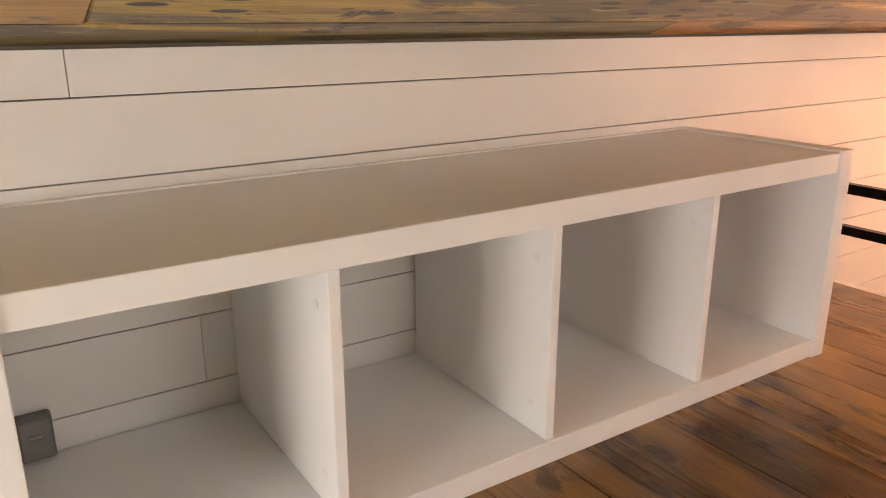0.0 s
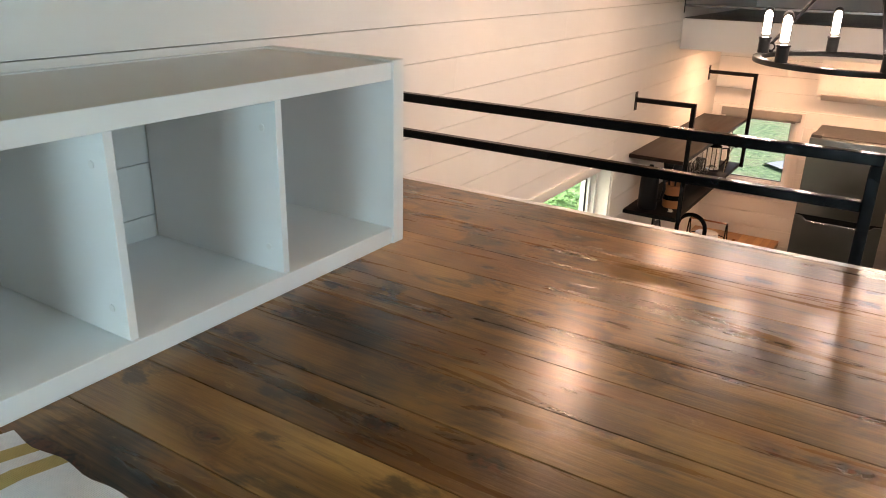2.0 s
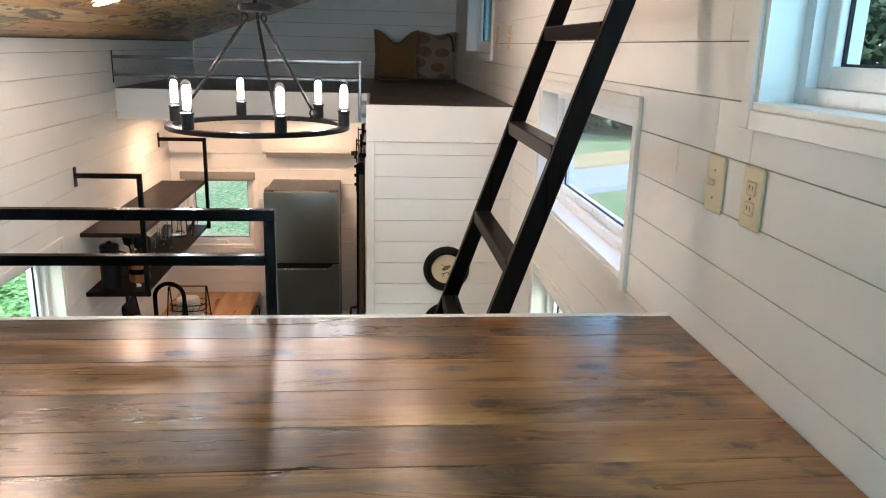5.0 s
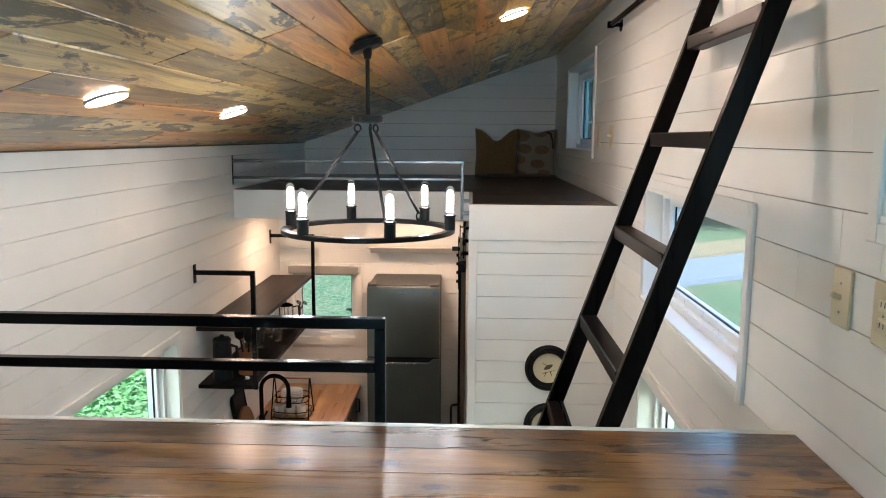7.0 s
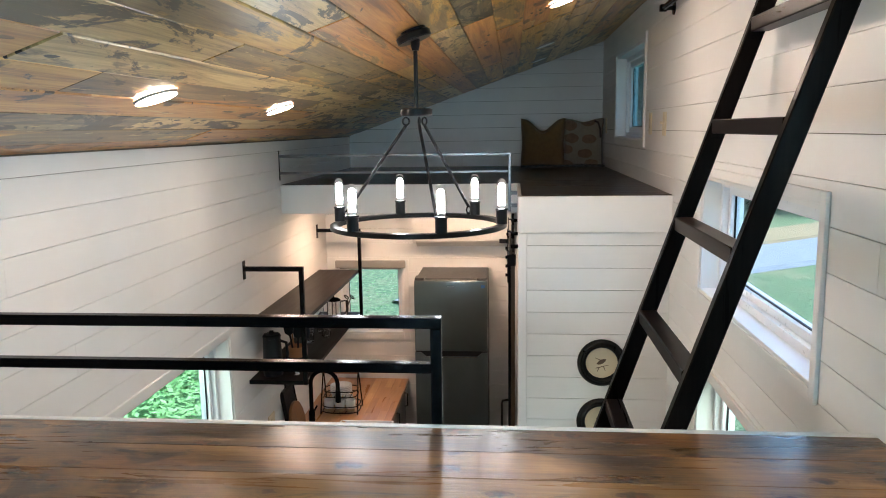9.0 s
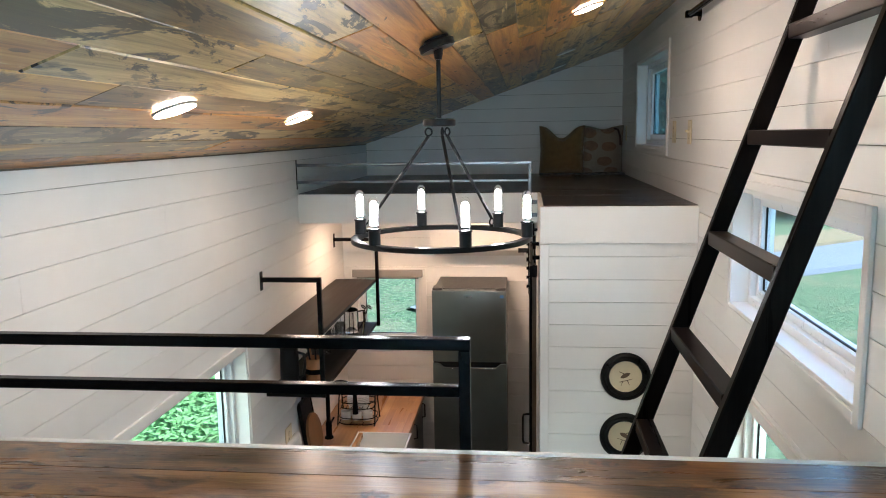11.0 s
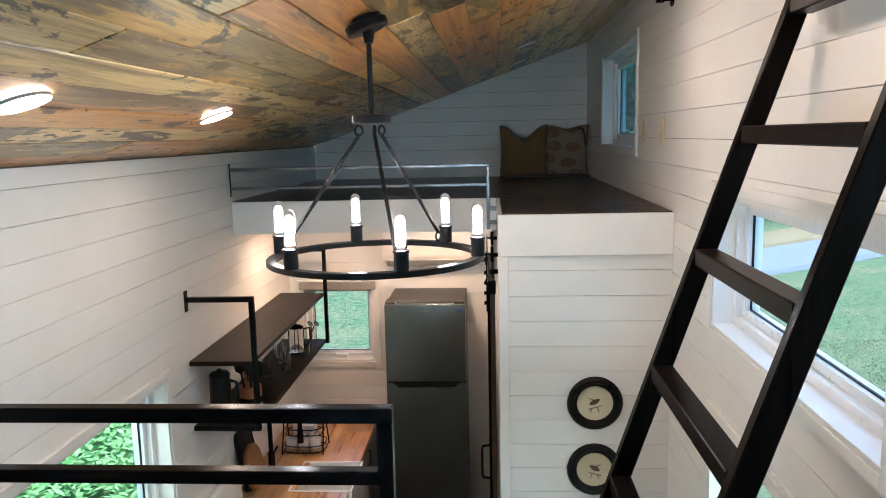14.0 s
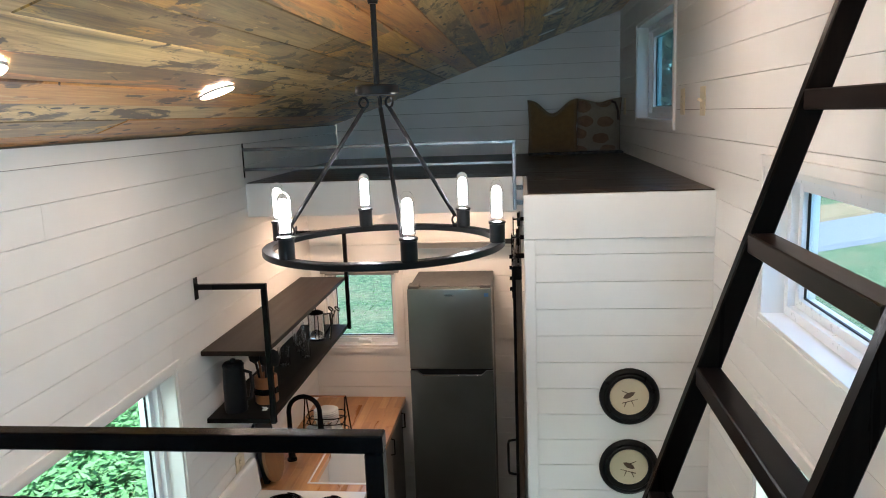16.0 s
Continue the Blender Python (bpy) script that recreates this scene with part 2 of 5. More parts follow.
def floor_material():
    m, nt, b = nodes_of("stained_pine_floor")
    _, rnd, base = coords(nt)
    big = noise_(nt, stretched(nt, base, (2.6, 1.3, 1)), 1.0, 4.0, 0.6, 1.2)
    mid = noise_(nt, stretched(nt, base, (17, 1.5, 1)), 1.0, 6.0, 0.62, 0.9)
    fine = noise_(nt, stretched(nt, base, (190, 5, 1)), 1.0, 4.0, 0.6)
    knot, halo, rings = knotty(nt, base, 10.5, 5.5, 0.46)
    t = math_(nt, "ADD", math_(nt, "MULTIPLY", mid, 0.50), math_(nt, "MULTIPLY", fine, 0.36))
    streak = noise_(nt, stretched(nt, base, (52, 2.4, 1)), 1.0, 5.0, 0.7, 0.5)
    t = math_(nt, "ADD", t, math_(nt, "MULTIPLY", math_(nt, "SUBTRACT", streak, 0.47), 0.48))
    t = math_(nt, "ADD", t, math_(nt, "MULTIPLY", math_(nt, "SUBTRACT", big, 0.51), 1.5))
    t = math_(nt, "ADD", t, math_(nt, "MULTIPLY", math_(nt, "SUBTRACT", rnd, 0.5), 0.12))
    t = math_(nt, "ADD", t, math_(nt, "MULTIPLY", rings, 0.10))
    col = ramp(nt, t, (0.10, (0.016, 0.008, 0.0035)), (0.26, (0.075, 0.035, 0.011)), (0.43, (0.205, 0.094, 0.028)), (0.62, (0.325, 0.155, 0.046)), (0.88, (0.52, 0.28, 0.094)))
    red = step(nt, noise_(nt, stretched(nt, base, (6, 1.1, 1)), 1.0, 3.0), 0.55, 0.70)
    col = mixc(nt, math_(nt, "MULTIPLY", red, 0.55), col, (0.20, 0.066, 0.018))
    smear = step(nt, noise_(nt, stretched(nt, base, (9, 3.4, 1)), 1.0, 5.0, 0.6, 1.4), 0.54, 0.66)
    col = mixc(nt, math_(nt, "MULTIPLY", smear, 0.74), col, (0.024, 0.014, 0.008))
    pale = step(nt, noise_(nt, stretched(nt, base, (30, 7.0, 1)), 1.0, 6.0, 0.7, 1.8), 0.60, 0.70)
    col = mixc(nt, math_(nt, "MULTIPLY", pale, 0.35), col, (0.42, 0.27, 0.12))
    col = mixc(nt, math_(nt, "MULTIPLY", halo, 0.5), col, (0.060, 0.030, 0.014))
    core = mixc(nt, step(nt, noise_(nt, base, 60.0, 3.0), 0.42, 0.62), (0.012, 0.006, 0.004), (0.11, 0.028, 0.010))
    col = mixc(nt, math_(nt, "MULTIPLY", knot, 0.92), col, core)
    nt.links.new(col, b.inputs["Base Color"])
    rough = math_(nt, "ADD", math_(nt, "MULTIPLY", mid, 0.26), 0.165)
    nt.links.new(rough, b.inputs["Roughness"])
    b.inputs["Coat Weight"].default_value, b.inputs["Coat Roughness"].default_value = 0.16, 0.2
    h = math_(nt, "SUBTRACT", math_(nt, "MULTIPLY", mid, 1.0), math_(nt, "MULTIPLY", knot, 0.35))
    h = math_(nt, "ADD", h, math_(nt, "MULTIPLY", math_(nt, "ADD", fine, streak), 0.4))
    bump_(nt, b, h, 0.38, 0.0026)
    return m


def ceiling_material():
    """Varnished pine with blue stain: whole boards differ, grey stain with torn edges, dark patches, beetle holes."""
    m, nt, b = nodes_of("blue_stain_pine_ceiling")
    _, rnd, base = coords(nt, vary="island")
    other = math_(nt, "FRACT", math_(nt, "MULTIPLY", rnd, 7.31))
    mid = noise_(nt, stretched(nt, base, (1.1, 17, 1)), 1.0, 7.0, 0.64, 1.0)
    fine = noise_(nt, stretched(nt, base, (4, 170, 1)), 1.0, 4.0, 0.6)
    big = noise_(nt, stretched(nt, base, (0.9, 4.2, 1)), 1.0, 8.0, 0.62, 1.7)
    knot, halo, rings = knotty(nt, base, 2.4, 6.5, 0.26)
    t = math_(nt, "ADD", math_(nt, "MULTIPLY", mid, 0.66), math_(nt, "MULTIPLY", fine, 0.2))
    t = math_(nt, "ADD", t, math_(nt, "MULTIPLY", rings, 0.06))
    honey = ramp(nt, t, (0.29, (0.16, 0.070, 0.012)), (0.40, (0.54, 0.285, 0.050)), (0.52, (0.78, 0.50, 0.13)))
    rosy = ramp(nt, t, (0.29, (0.19, 0.062, 0.016)), (0.40, (0.52, 0.215, 0.055)), (0.52, (0.70, 0.36, 0.12)))
    tan = ramp(nt, t, (0.29, (0.17, 0.105, 0.042)), (0.40, (0.52, 0.35, 0.135)), (0.52, (0.80, 0.60, 0.28)))
    col = mixc(nt, step(nt, rnd, 0.28, 0.30), rosy, honey)
    col = mixc(nt, step(nt, rnd, 0.68, 0.70), col, tan)
    grey = ramp(nt, t, (0.27, (0.030, 0.027, 0.020)), (0.41, (0.125, 0.090, 0.046)), (0.56, (0.32, 0.235, 0.12)))
    stain = math_(nt, "ADD", big, math_(nt, "MULTIPLY", math_(nt, "SUBTRACT", mid, 0.5), 0.55))
    stain = math_(nt, "ADD", stain, math_(nt, "MULTIPLY", math_(nt, "SUBTRACT", other, 0.5), 0.42))
    col = mixc(nt, math_(nt, "MULTIPLY", step(nt, stain, 0.555, 0.62), 0.86), col, grey)
    blot = noise_(nt, stretched(nt, base, (2.6, 8.0, 1)), 1.0, 8.0, 0.68, 1.2)
    dark = math_(nt, "MULTIPLY", step(nt, math_(nt, "ADD", blot, math_(nt, "MULTIPLY", math_(nt, "SUBTRACT", rnd, 0.5), 0.14)), 0.565, 0.605), 0.92)
    col = mixc(nt, dark, col, (0.036, 0.024, 0.014))
    torn = noise_(nt, stretched(nt, base, (3.4, 26, 1)), 1.0, 7.0, 0.7, 1.0)
    col = mixc(nt, math_(nt, "MULTIPLY", step(nt, torn, 0.60, 0.66), 0.7), col, (0.72, 0.51, 0.20))
    col = mixc(nt, math_(nt, "MULTIPLY", step(nt, math_(nt, "SUBTRACT", 1.0, torn), 0.61, 0.67), 0.6), col, (0.055, 0.040, 0.026))
    d, pick = cells(nt, stretched(nt, base, (9, 34, 1)))
    speck = math_(nt, "MULTIPLY", step(nt, math_(nt, "SUBTRACT", 0.26, d), 0.0, 0.05), math_(nt, "GREATER_THAN", pick, 0.80))
    speck = math_(nt, "MULTIPLY", speck, step(nt, noise_(nt, stretched(nt, base, (1.2, 3, 1)), 1.0, 2.0), 0.46, 0.56))
    col = mixc(nt, speck, col, (0.010, 0.007, 0.005))
    col = mixc(nt, math_(nt, "MULTIPLY", knot, 0.85), col, (0.045, 0.02, 0.01))
    nt.links.new(col, b.inputs["Base Color"])
    nt.links.new(math_(nt, "ADD", math_(nt, "MULTIPLY", mid, 0.2), 0.25), b.inputs["Roughness"])
    b.inputs["Coat Weight"].default_value, b.inputs["Coat Roughness"].default_value = 0.35, 0.24
    h = math_(nt, "SUBTRACT", math_(nt, "ADD", mid, math_(nt, "MULTIPLY", fine, 0.3)), math_(nt, "MULTIPLY", speck, 0.6))
    bump_(nt, b, h, 0.28, 0.002)
    return m


def glow(name, color, strength):
    m, nt, b = nodes_of(name)
    b.inputs["Base Color"].default_value = (*color, 1)
    b.inputs["Emission Color"].default_value = (*color, 1)
    b.inputs["Emission Strength"].default_value = strength
    return m


def glassy(name, color=(1, 1, 1), rough=0.0, thin=True, ior=1.12):
    m, nt, b = nodes_of(name)
    b.inputs["Base Color"].default_value = (*color, 1)
    b.inputs["Roughness"].default_value = rough
    b.inputs["Transmission Weight"].default_value = 1.0
    b.inputs["IOR"].default_value = ior if thin else 1.45
    return m


def cloth(name, fn, bump=0.5, scale=220.0):
    """Woven cloth: fn(nt, places) gives the colour."""
    m, nt, b = nodes_of(name)
    tc = nt.nodes.new("ShaderNodeTexCoord").outputs["Object"]
    nt.links.new(fn(nt, tc), b.inputs["Base Color"])
    b.inputs["Roughness"].default_value = 0.9
    b.inputs["Sheen Weight"].default_value = 0.2
    w = nd(nt, "TexWave", i0=tc, i1=scale)
    w2 = nd(nt, "TexWave", i0=tc, i1=scale)
    w2.bands_direction = "Y"
    bump_(nt, b, math_(nt, "ADD", w.outputs["Fac"], w2.outputs["Fac"]), bump, 0.002)
    return m


WHITE = plain("white_wall_paint", (0.80, 0.785, 0.76), 0.42, grain=60, spread=0.035, bump=0.12)
TRIM = plain("white_trim_paint", (0.80, 0.785, 0.76), 0.35, grain=50, spread=0.03, bump=0.08)
LAMINATE = plain("white_laminate", (0.82, 0.82, 0.81), 0.38, grain=160, spread=0.02, bump=0.1)
BACKING = plain("dark_wall_backing", (0.17, 0.145, 0.12), 0.8)
VINYL = plain("white_window_vinyl", (0.78, 0.79, 0.80), 0.3, spread=0.03)
BLACK_METAL = plain("black_powder_coated_steel", (0.003, 0.003, 0.0034), 0.2, 0.0, 60, 0.2, 0.0, spec=0.11, smudge=0.02)
IRON = plain("dark_bronze_metal", (0.007, 0.007, 0.0078), 0.3, 0.0, 60, 0.25, 0.0, spec=0.18, smudge=0.06)
GREY_STEEL = plain("grey_steel_tube", (0.16, 0.16, 0.165), 0.3, 0.9, 120, 0.2, 0.08)
BRUSHED = plain("brushed_dark_stainless", (0.165, 0.190, 0.188), 0.33, 0.85, 90, 0.12, 0.06)
CHROME = plain("bright_chrome", (0.7, 0.7, 0.7), 0.14, 1.0)
FLOOR_WOOD = floor_material()
LOFT_WOOD = wood("dark_stained_loft_floor", [(0.012, 0.006, 0.003), (0.034, 0.015, 0.007), (0.078, 0.035, 0.014)], 1, 0.3, 0.0, 0.0, spec=0.25)
CEILING_WOOD = ceiling_material()
LADDER_WOOD = wood("black_stained_wood", [(0.002, 0.0017, 0.0014), (0.004, 0.003, 0.0026), (0.012, 0.008, 0.0065)], 2, 0.30, 0.0, 0.0, bump=0.08, spec=0.05)
RUNG_WOOD = wood("black_stained_rung_wood", [(0.003, 0.0022, 0.0018), (0.007, 0.0045, 0.0037), (0.020, 0.013, 0.010)], 0, 0.30, 0.0, 0.0, bump=0.08, spec=0.06)
# Near-black copy of the walnut: shade under the upper shelf put into the colour.
SHADED_BOARD = wood("shaded_walnut_shelf_board", [(0.0015, 0.0013, 0.0013), (0.003, 0.0026, 0.0025), (0.007, 0.006, 0.0055)], 0, 0.45, 0.0, spec=0.08)
SHELF_WOOD = wood("dark_walnut_shelf", [(0.006, 0.0032, 0.0026), (0.013, 0.007, 0.005), (0.030, 0.016, 0.011)], 0, 0.4, 0.0, spec=0.13)
BUTCHER = wood("oiled_butcher_block", [(0.30, 0.13, 0.05), (0.46, 0.23, 0.09), (0.60, 0.34, 0.15)], 0, 0.3, 0.2, 0.0, "object", 1.3, 0.1)
DOOR_WOOD = wood("brown_barn_door_wood", [(0.012, 0.007, 0.004), (0.04, 0.022, 0.011), (0.09, 0.05, 0.022)], 2, 0.45)
PANE = glassy("window_glass", (0.90, 0.975, 1.0))
# Blue glass colour added only to dim the view through window_4.
DIMMED_PANE = glassy("blue_dimmed_window_glass", (0.16, 0.42, 0.52))
JAR_GLASS = glassy("clear_jar_glass", (0.95, 0.97, 0.97), 0.0, False)
BULB_GLASS = glassy("clear_bulb_glass", (1, 1, 1), 0.0, ior=1.02)
BULB_GLOW = glow("lit_filament", (1.0, 0.98, 0.96), BULB)
SPOT_GLOW = glow("lit_downlight_lens", (1.0, 0.77, 0.61), SPOT)
KITCHEN_GLOW = glow("lit_kitchen_downlight", (1.0, 0.67, 0.44), KITCHEN)
CERAMIC = plain("white_glazed_ceramic", (0.82, 0.81, 0.79), 0.12, spread=0.02, bump=0.02, coat=0.5)
PLATE_SWITCH = plain("almond_switch_plastic", (0.70, 0.60, 0.42), 0.35, spread=0.03)
BLACK_PLASTIC = plain("black_plastic", (0.006, 0.006, 0.007), 0.42, spec=0.25)
CABINET_PAINT = plain("grey_cabinet_paint", (0.22, 0.21, 0.2), 0.45)


# ---- openings in the walls: along, along, bottom, top ----
WIN_R1 = (2.33, 3.553, -0.017, 0.478)
WIN_R2 = (2.33, 3.53, -1.12, -0.335)
WIN_NEAR = (0.55, 1.675, 0.53, 1.24)
WIN_SMALL = (5.055, 6.30, 0.592, 1.205)
WIN_BACK = (-0.15, 0.75, 0.16, 0.72)
WIN_L = (2.62, 4.06, -1.19, -0.38)
WIN_K = (0.757, 1.29, -0.968, -0.39)
PITCH, GAP = 0.1175, 0.0024


def pieces_of(u0, u1, z0, z1, holes):
    """Rectangles that fill a rectangle round its holes, in full height where they can be."""
    near = [h for h in holes if h[0] < u1 and h[1] > u0 and h[2] < z1 and h[3] > z0]
    cuts = sorted({u0, u1, *[min(max(c, u0), u1) for h in near for c in h[:2]]})
    out = []
    for a, b in zip(cuts, cuts[1:]):
        spans = [(z0, z1)]
        for h in near:
            if h[0] < (a + b) / 2 < h[1]:
                spans = [(s, e) for p, q in spans for s, e in ((p, min(q, h[2])), (max(p, h[3]), q)) if e - s > 0.004]
        out += [(a, b, s, e) for s, e in spans]
    return out


def shiplap_wall(name, label, axis, face, out, u0, u1, z0, z1, holes, phase, line=None, thick=OUT, butts=(), top=9.0):
    """A wall whose inner face is at `face` and which goes to the side `out`: a core with openings, and painted boards on it."""
    rnd = random.Random(name)
    core = []
    for a, b, s, e in pieces_of(u0, u1, z0, z1, holes):
        poly = [(a, s), (b, s), (b, e), (a, e)]
        poly = below(poly, *line) if line else poly
        if len(poly) > 2:
            core.append(prism(poly, axis, face + out * 0.013, face + out * thick))
    wall = part(name, join(*core), BACKING)
    tagged(wall, label, "wall", kind="structure")
    z = phase - math.ceil((phase - z0) / PITCH) * PITCH
    while z < z1:
        lo, hi = max(z, z0), min(z + PITCH - GAP, z1, top)
        ends = [u0]
        while ends[-1] < u1:
            ends.append(min(u1, ends[-1] + rnd.uniform(2.2, 4.6)))
        fixed = [u for u, zz in butts if lo < zz < hi]
        if fixed:
            ends = [u0, *fixed, u1]
        for p, q in zip(ends, ends[1:]):
            for a, b, s, e in pieces_of(p, q, lo, hi, holes):
                poly = [(a, s), (b - 0.0012, s), (b - 0.0012, e), (a, e)]
                poly = below(poly, *line) if line else poly
                if len(poly) > 2 and b - a > 0.01:
                    part("board", prism(poly, axis, face, face + out * 0.0125), WHITE, wall)
        z += PITCH
    return wall


def window(name, label, axis, face, out, hole, sash=0.055, deep=0.10, casing=0.036, mullion=False, crank="", top_casing=None, glass=None):
    """A window in a wall: casing boards, a deep jamb, a vinyl sash with a pane, and its hardware."""
    u0, u1, z0, z1 = hole
    w = new(name)
    tagged(w, label, "window", kind="structure")

    def slab(a, b, s, e, d0, d1, bevel=0.0):
        c0, c1 = face + out * d0, face + out * d1
        return bx(a, b, c0, c1, s, e, bevel) if axis == "y" else bx(c0, c1, a, b, s, e, bevel)

    k, tc = casing, top_casing or casing
    for a, b, s, e in ((u0 - k, u0, z0 - k, z1 + tc), (u1, u1 + k, z0 - k, z1 + tc), (u0, u1, z1, z1 + tc), (u0, u1, z0 - k, z0)):
        part("casing", slab(a + 0.0004, b - 0.0004, s, e, -0.014, -0.0005, 0.002), TRIM, w)
    j = 0.016
    part("jamb", join(slab(u0, u0 + j, z0 + j, z1 - j, -0.006, deep), slab(u1 - j, u1, z0 + j, z1 - j, -0.006, deep), slab(u0, u1, z1 - j, z1, -0.006, deep)), TRIM, w)
    part("sill", slab(u0, u1, z0, z0 + j, -0.01, deep, 0.002), TRIM, w)
    f = 0.03
    a, b, s, e = u0 + j, u1 - j, z0 + j, z1 - j
    part("window_frame", join(slab(a, a + f, s, e, deep - 0.035, OUT), slab(b - f, b, s, e, deep - 0.035, OUT), slab(a + f, b - f, s, s + f, deep - 0.035, OUT), slab(a + f, b - f, e - f, e, deep - 0.035, OUT)), VINYL, w, "white vinyl frame")
    a, b, s, e = a + f, b - f, s + f, e - f
    spans = [(a, (a + b) / 2), ((a + b) / 2, b)] if mullion else [(a, b)]
    for p, q in spans:
        g = sash - 0.02
        part("sash", join(slab(p, p + g, s, e, deep - 0.012, OUT - 0.008, 0.002), slab(q - g, q, s, e, deep - 0.012, OUT - 0.008, 0.002), slab(p + g, q - g, s, s + g, deep - 0.012, OUT - 0.008, 0.002), slab(p + g, q - g, e - g, e, deep - 0.012, OUT - 0.008, 0.002)), VINYL, w)
        pane = part("pane", slab(p + g, q - g, s + g, e - g, deep + 0.012, deep + 0.016), glass or PANE, w)
        pane.visible_shadow = False
        part("gasket", join(slab(p + g, p + g + 0.005, s + g, e - g, deep + 0.004, deep + 0.011), slab(q - g - 0.005, q - g, s + g, e - g, deep + 0.004, deep + 0.011), slab(p + g + 0.005, q - g - 0.005, s + g, s + g + 0.005, deep + 0.004, deep + 0.011)), BLACK_PLASTIC, w, "dark rubber glazing gasket")
    if crank:
        c = (u0 + u1) / 2 if crank == "mid" else u0 + 0.16
        h = part("crank_handle", join(slab(c - 0.05, c + 0.05, z0 + j + 0.002, z0 + j + 0.026, deep - 0.075, deep - 0.036, 0.006), slab(c - 0.03, c + 0.045, z0 + j + 0.026, z0 + j + 0.036, deep - 0.085, deep - 0.06, 0.004)), VINYL, w, "white folding crank")
    return w


# ---- shell ----
back_cut = [(XK + OUT, XF + 1, FZ - 1, L2 - 0.19)]
shiplap_wall("wall_left", "white painted shiplap long wall under the low eave", "y", YL, 1, XB, XF, FZ, CZ + 0.02, [WIN_L] + back_cut, 0.2055, butts=[(0.235, 0.59), (0.379, 0.15), (2.385, 0.26), (4.9, 0.5), (3.3, 0.38)], top=CZ - 0.0065)
shiplap_wall("wall_right", "white painted shiplap long wall under the high eave", "y", YR, -1, XB, XF, FZ, ceil_z(YR) + 0.03, [WIN_R1, WIN_R2, WIN_NEAR, WIN_SMALL] + back_cut, 0.19)
slope = (CZ + YL * CS + 0.02, -CS)
shiplap_wall("wall_loft_end", "white shiplap gable wall of the sleeping loft", "x", XF, 1, YR, YL, L2 - 0.19, 1.5, [], 0.337, slope)
shiplap_wall("wall_kitchen_end", "white shiplap end wall of the kitchen", "x", XK, 1, YR, YL, FZ, L2 - 0.19, [WIN_K], 0.02)
shiplap_wall("wall_back", "white shiplap wall behind the loft", "x", XB, -1, YR, YL, FZ, 1.5, [WIN_BACK], 0.05, slope)

window("window_1", "wide white window with a deep sill in the tall wall", "y", YR, -1, WIN_R1, 0.05)
window("window_2", "white lower window in the tall wall", "y", YR, -1, WIN_R2, 0.05)
window("window_3", "white casement window beside the loft with a lever handle", "y", YR, -1, WIN_NEAR, 0.06, casing=0.038)
window("window_4", "small white awning window in the sleeping loft", "y", YR, -1, WIN_SMALL, 0.06, crank="near", glass=DIMMED_PANE)
window("window_5", "white window low in the long wall beside the stove", "y", YL, 1, WIN_L, 0.05)
window("window_6", "small white kitchen window with a crank", "x", XK, 1, WIN_K, 0.032, crank="mid", casing=0.044)


# Sky light through the window openings.
def window_light(hole, face, out, power, axis="y", dip=0.25):
    u0, u1, z0, z1 = hole
    lamp = new("window_daylight", bpy.data.lights.new("window_daylight", "AREA"))
    lamp.data.shape, lamp.data.size, lamp.data.size_y = "RECTANGLE", u1 - u0 - 0.06, z1 - z0 - 0.06
    lamp.data.energy, lamp.data.color = power * (u1 - u0) * (z1 - z0), (0.36, 0.77, 1.0)
    c = (u0 + u1) / 2, face + out * (OUT + 0.03), (z0 + z1) / 2
    eye = c if axis == "y" else (c[1], c[0], c[2])
    aim = (c[0], face - out, c[2] - dip) if axis == "y" else (face - out, c[0], c[2] - dip)
    lamp.matrix_world = look(eye, aim)


window_light((0.56, 1.36, 0.56, 1.22), YR, -1, DAY * 0.48, dip=0.7)
window_light(WIN_BACK, XB, -1, DAY * 2.0, "x", 1.5)


# Added unseen lamps at the window heads stand in for sky and grass light.
def head_light(hole, face, out, power, tilt, color):
    u0, u1, z0, z1 = hole
    lamp = new("window_daylight", bpy.data.lights.new("window_daylight", "AREA"))
    lamp.data.shape, lamp.data.size, lamp.data.size_y = "RECTANGLE", u1 - u0 - 0.06, 0.12
    lamp.data.energy, lamp.data.color = power, color
    c = Vector(((u0 + u1) / 2, face + out * (OUT + 0.08), z1 - 0.03))
    lamp.matrix_world = look(tuple(c), tuple(c + Vector((0, -out * tilt, -1))))


head_light(WIN_R1, YR, -1, 0.8, 0.2, (0.28, 0.62, 1.0))
head_light(WIN_R2, YR, -1, 3.4, 0.7, (0.82, 1.0, 0.82))
head_light(WIN_L, YL, 1, 2.6, 0.6, (0.82, 1.0, 0.82))

window("window_7", "white window in the end wall behind the loft", "x", XB, -1, WIN_BACK, 0.05)

main_floor = part("floor_main", bx(XB - OUT, XK + OUT, YR - OUT, YL + OUT, FZ - 0.12, FZ), LOFT_WOOD)
tagged(main_floor, "dark wood floor of the main room", "floor", kind="structure")

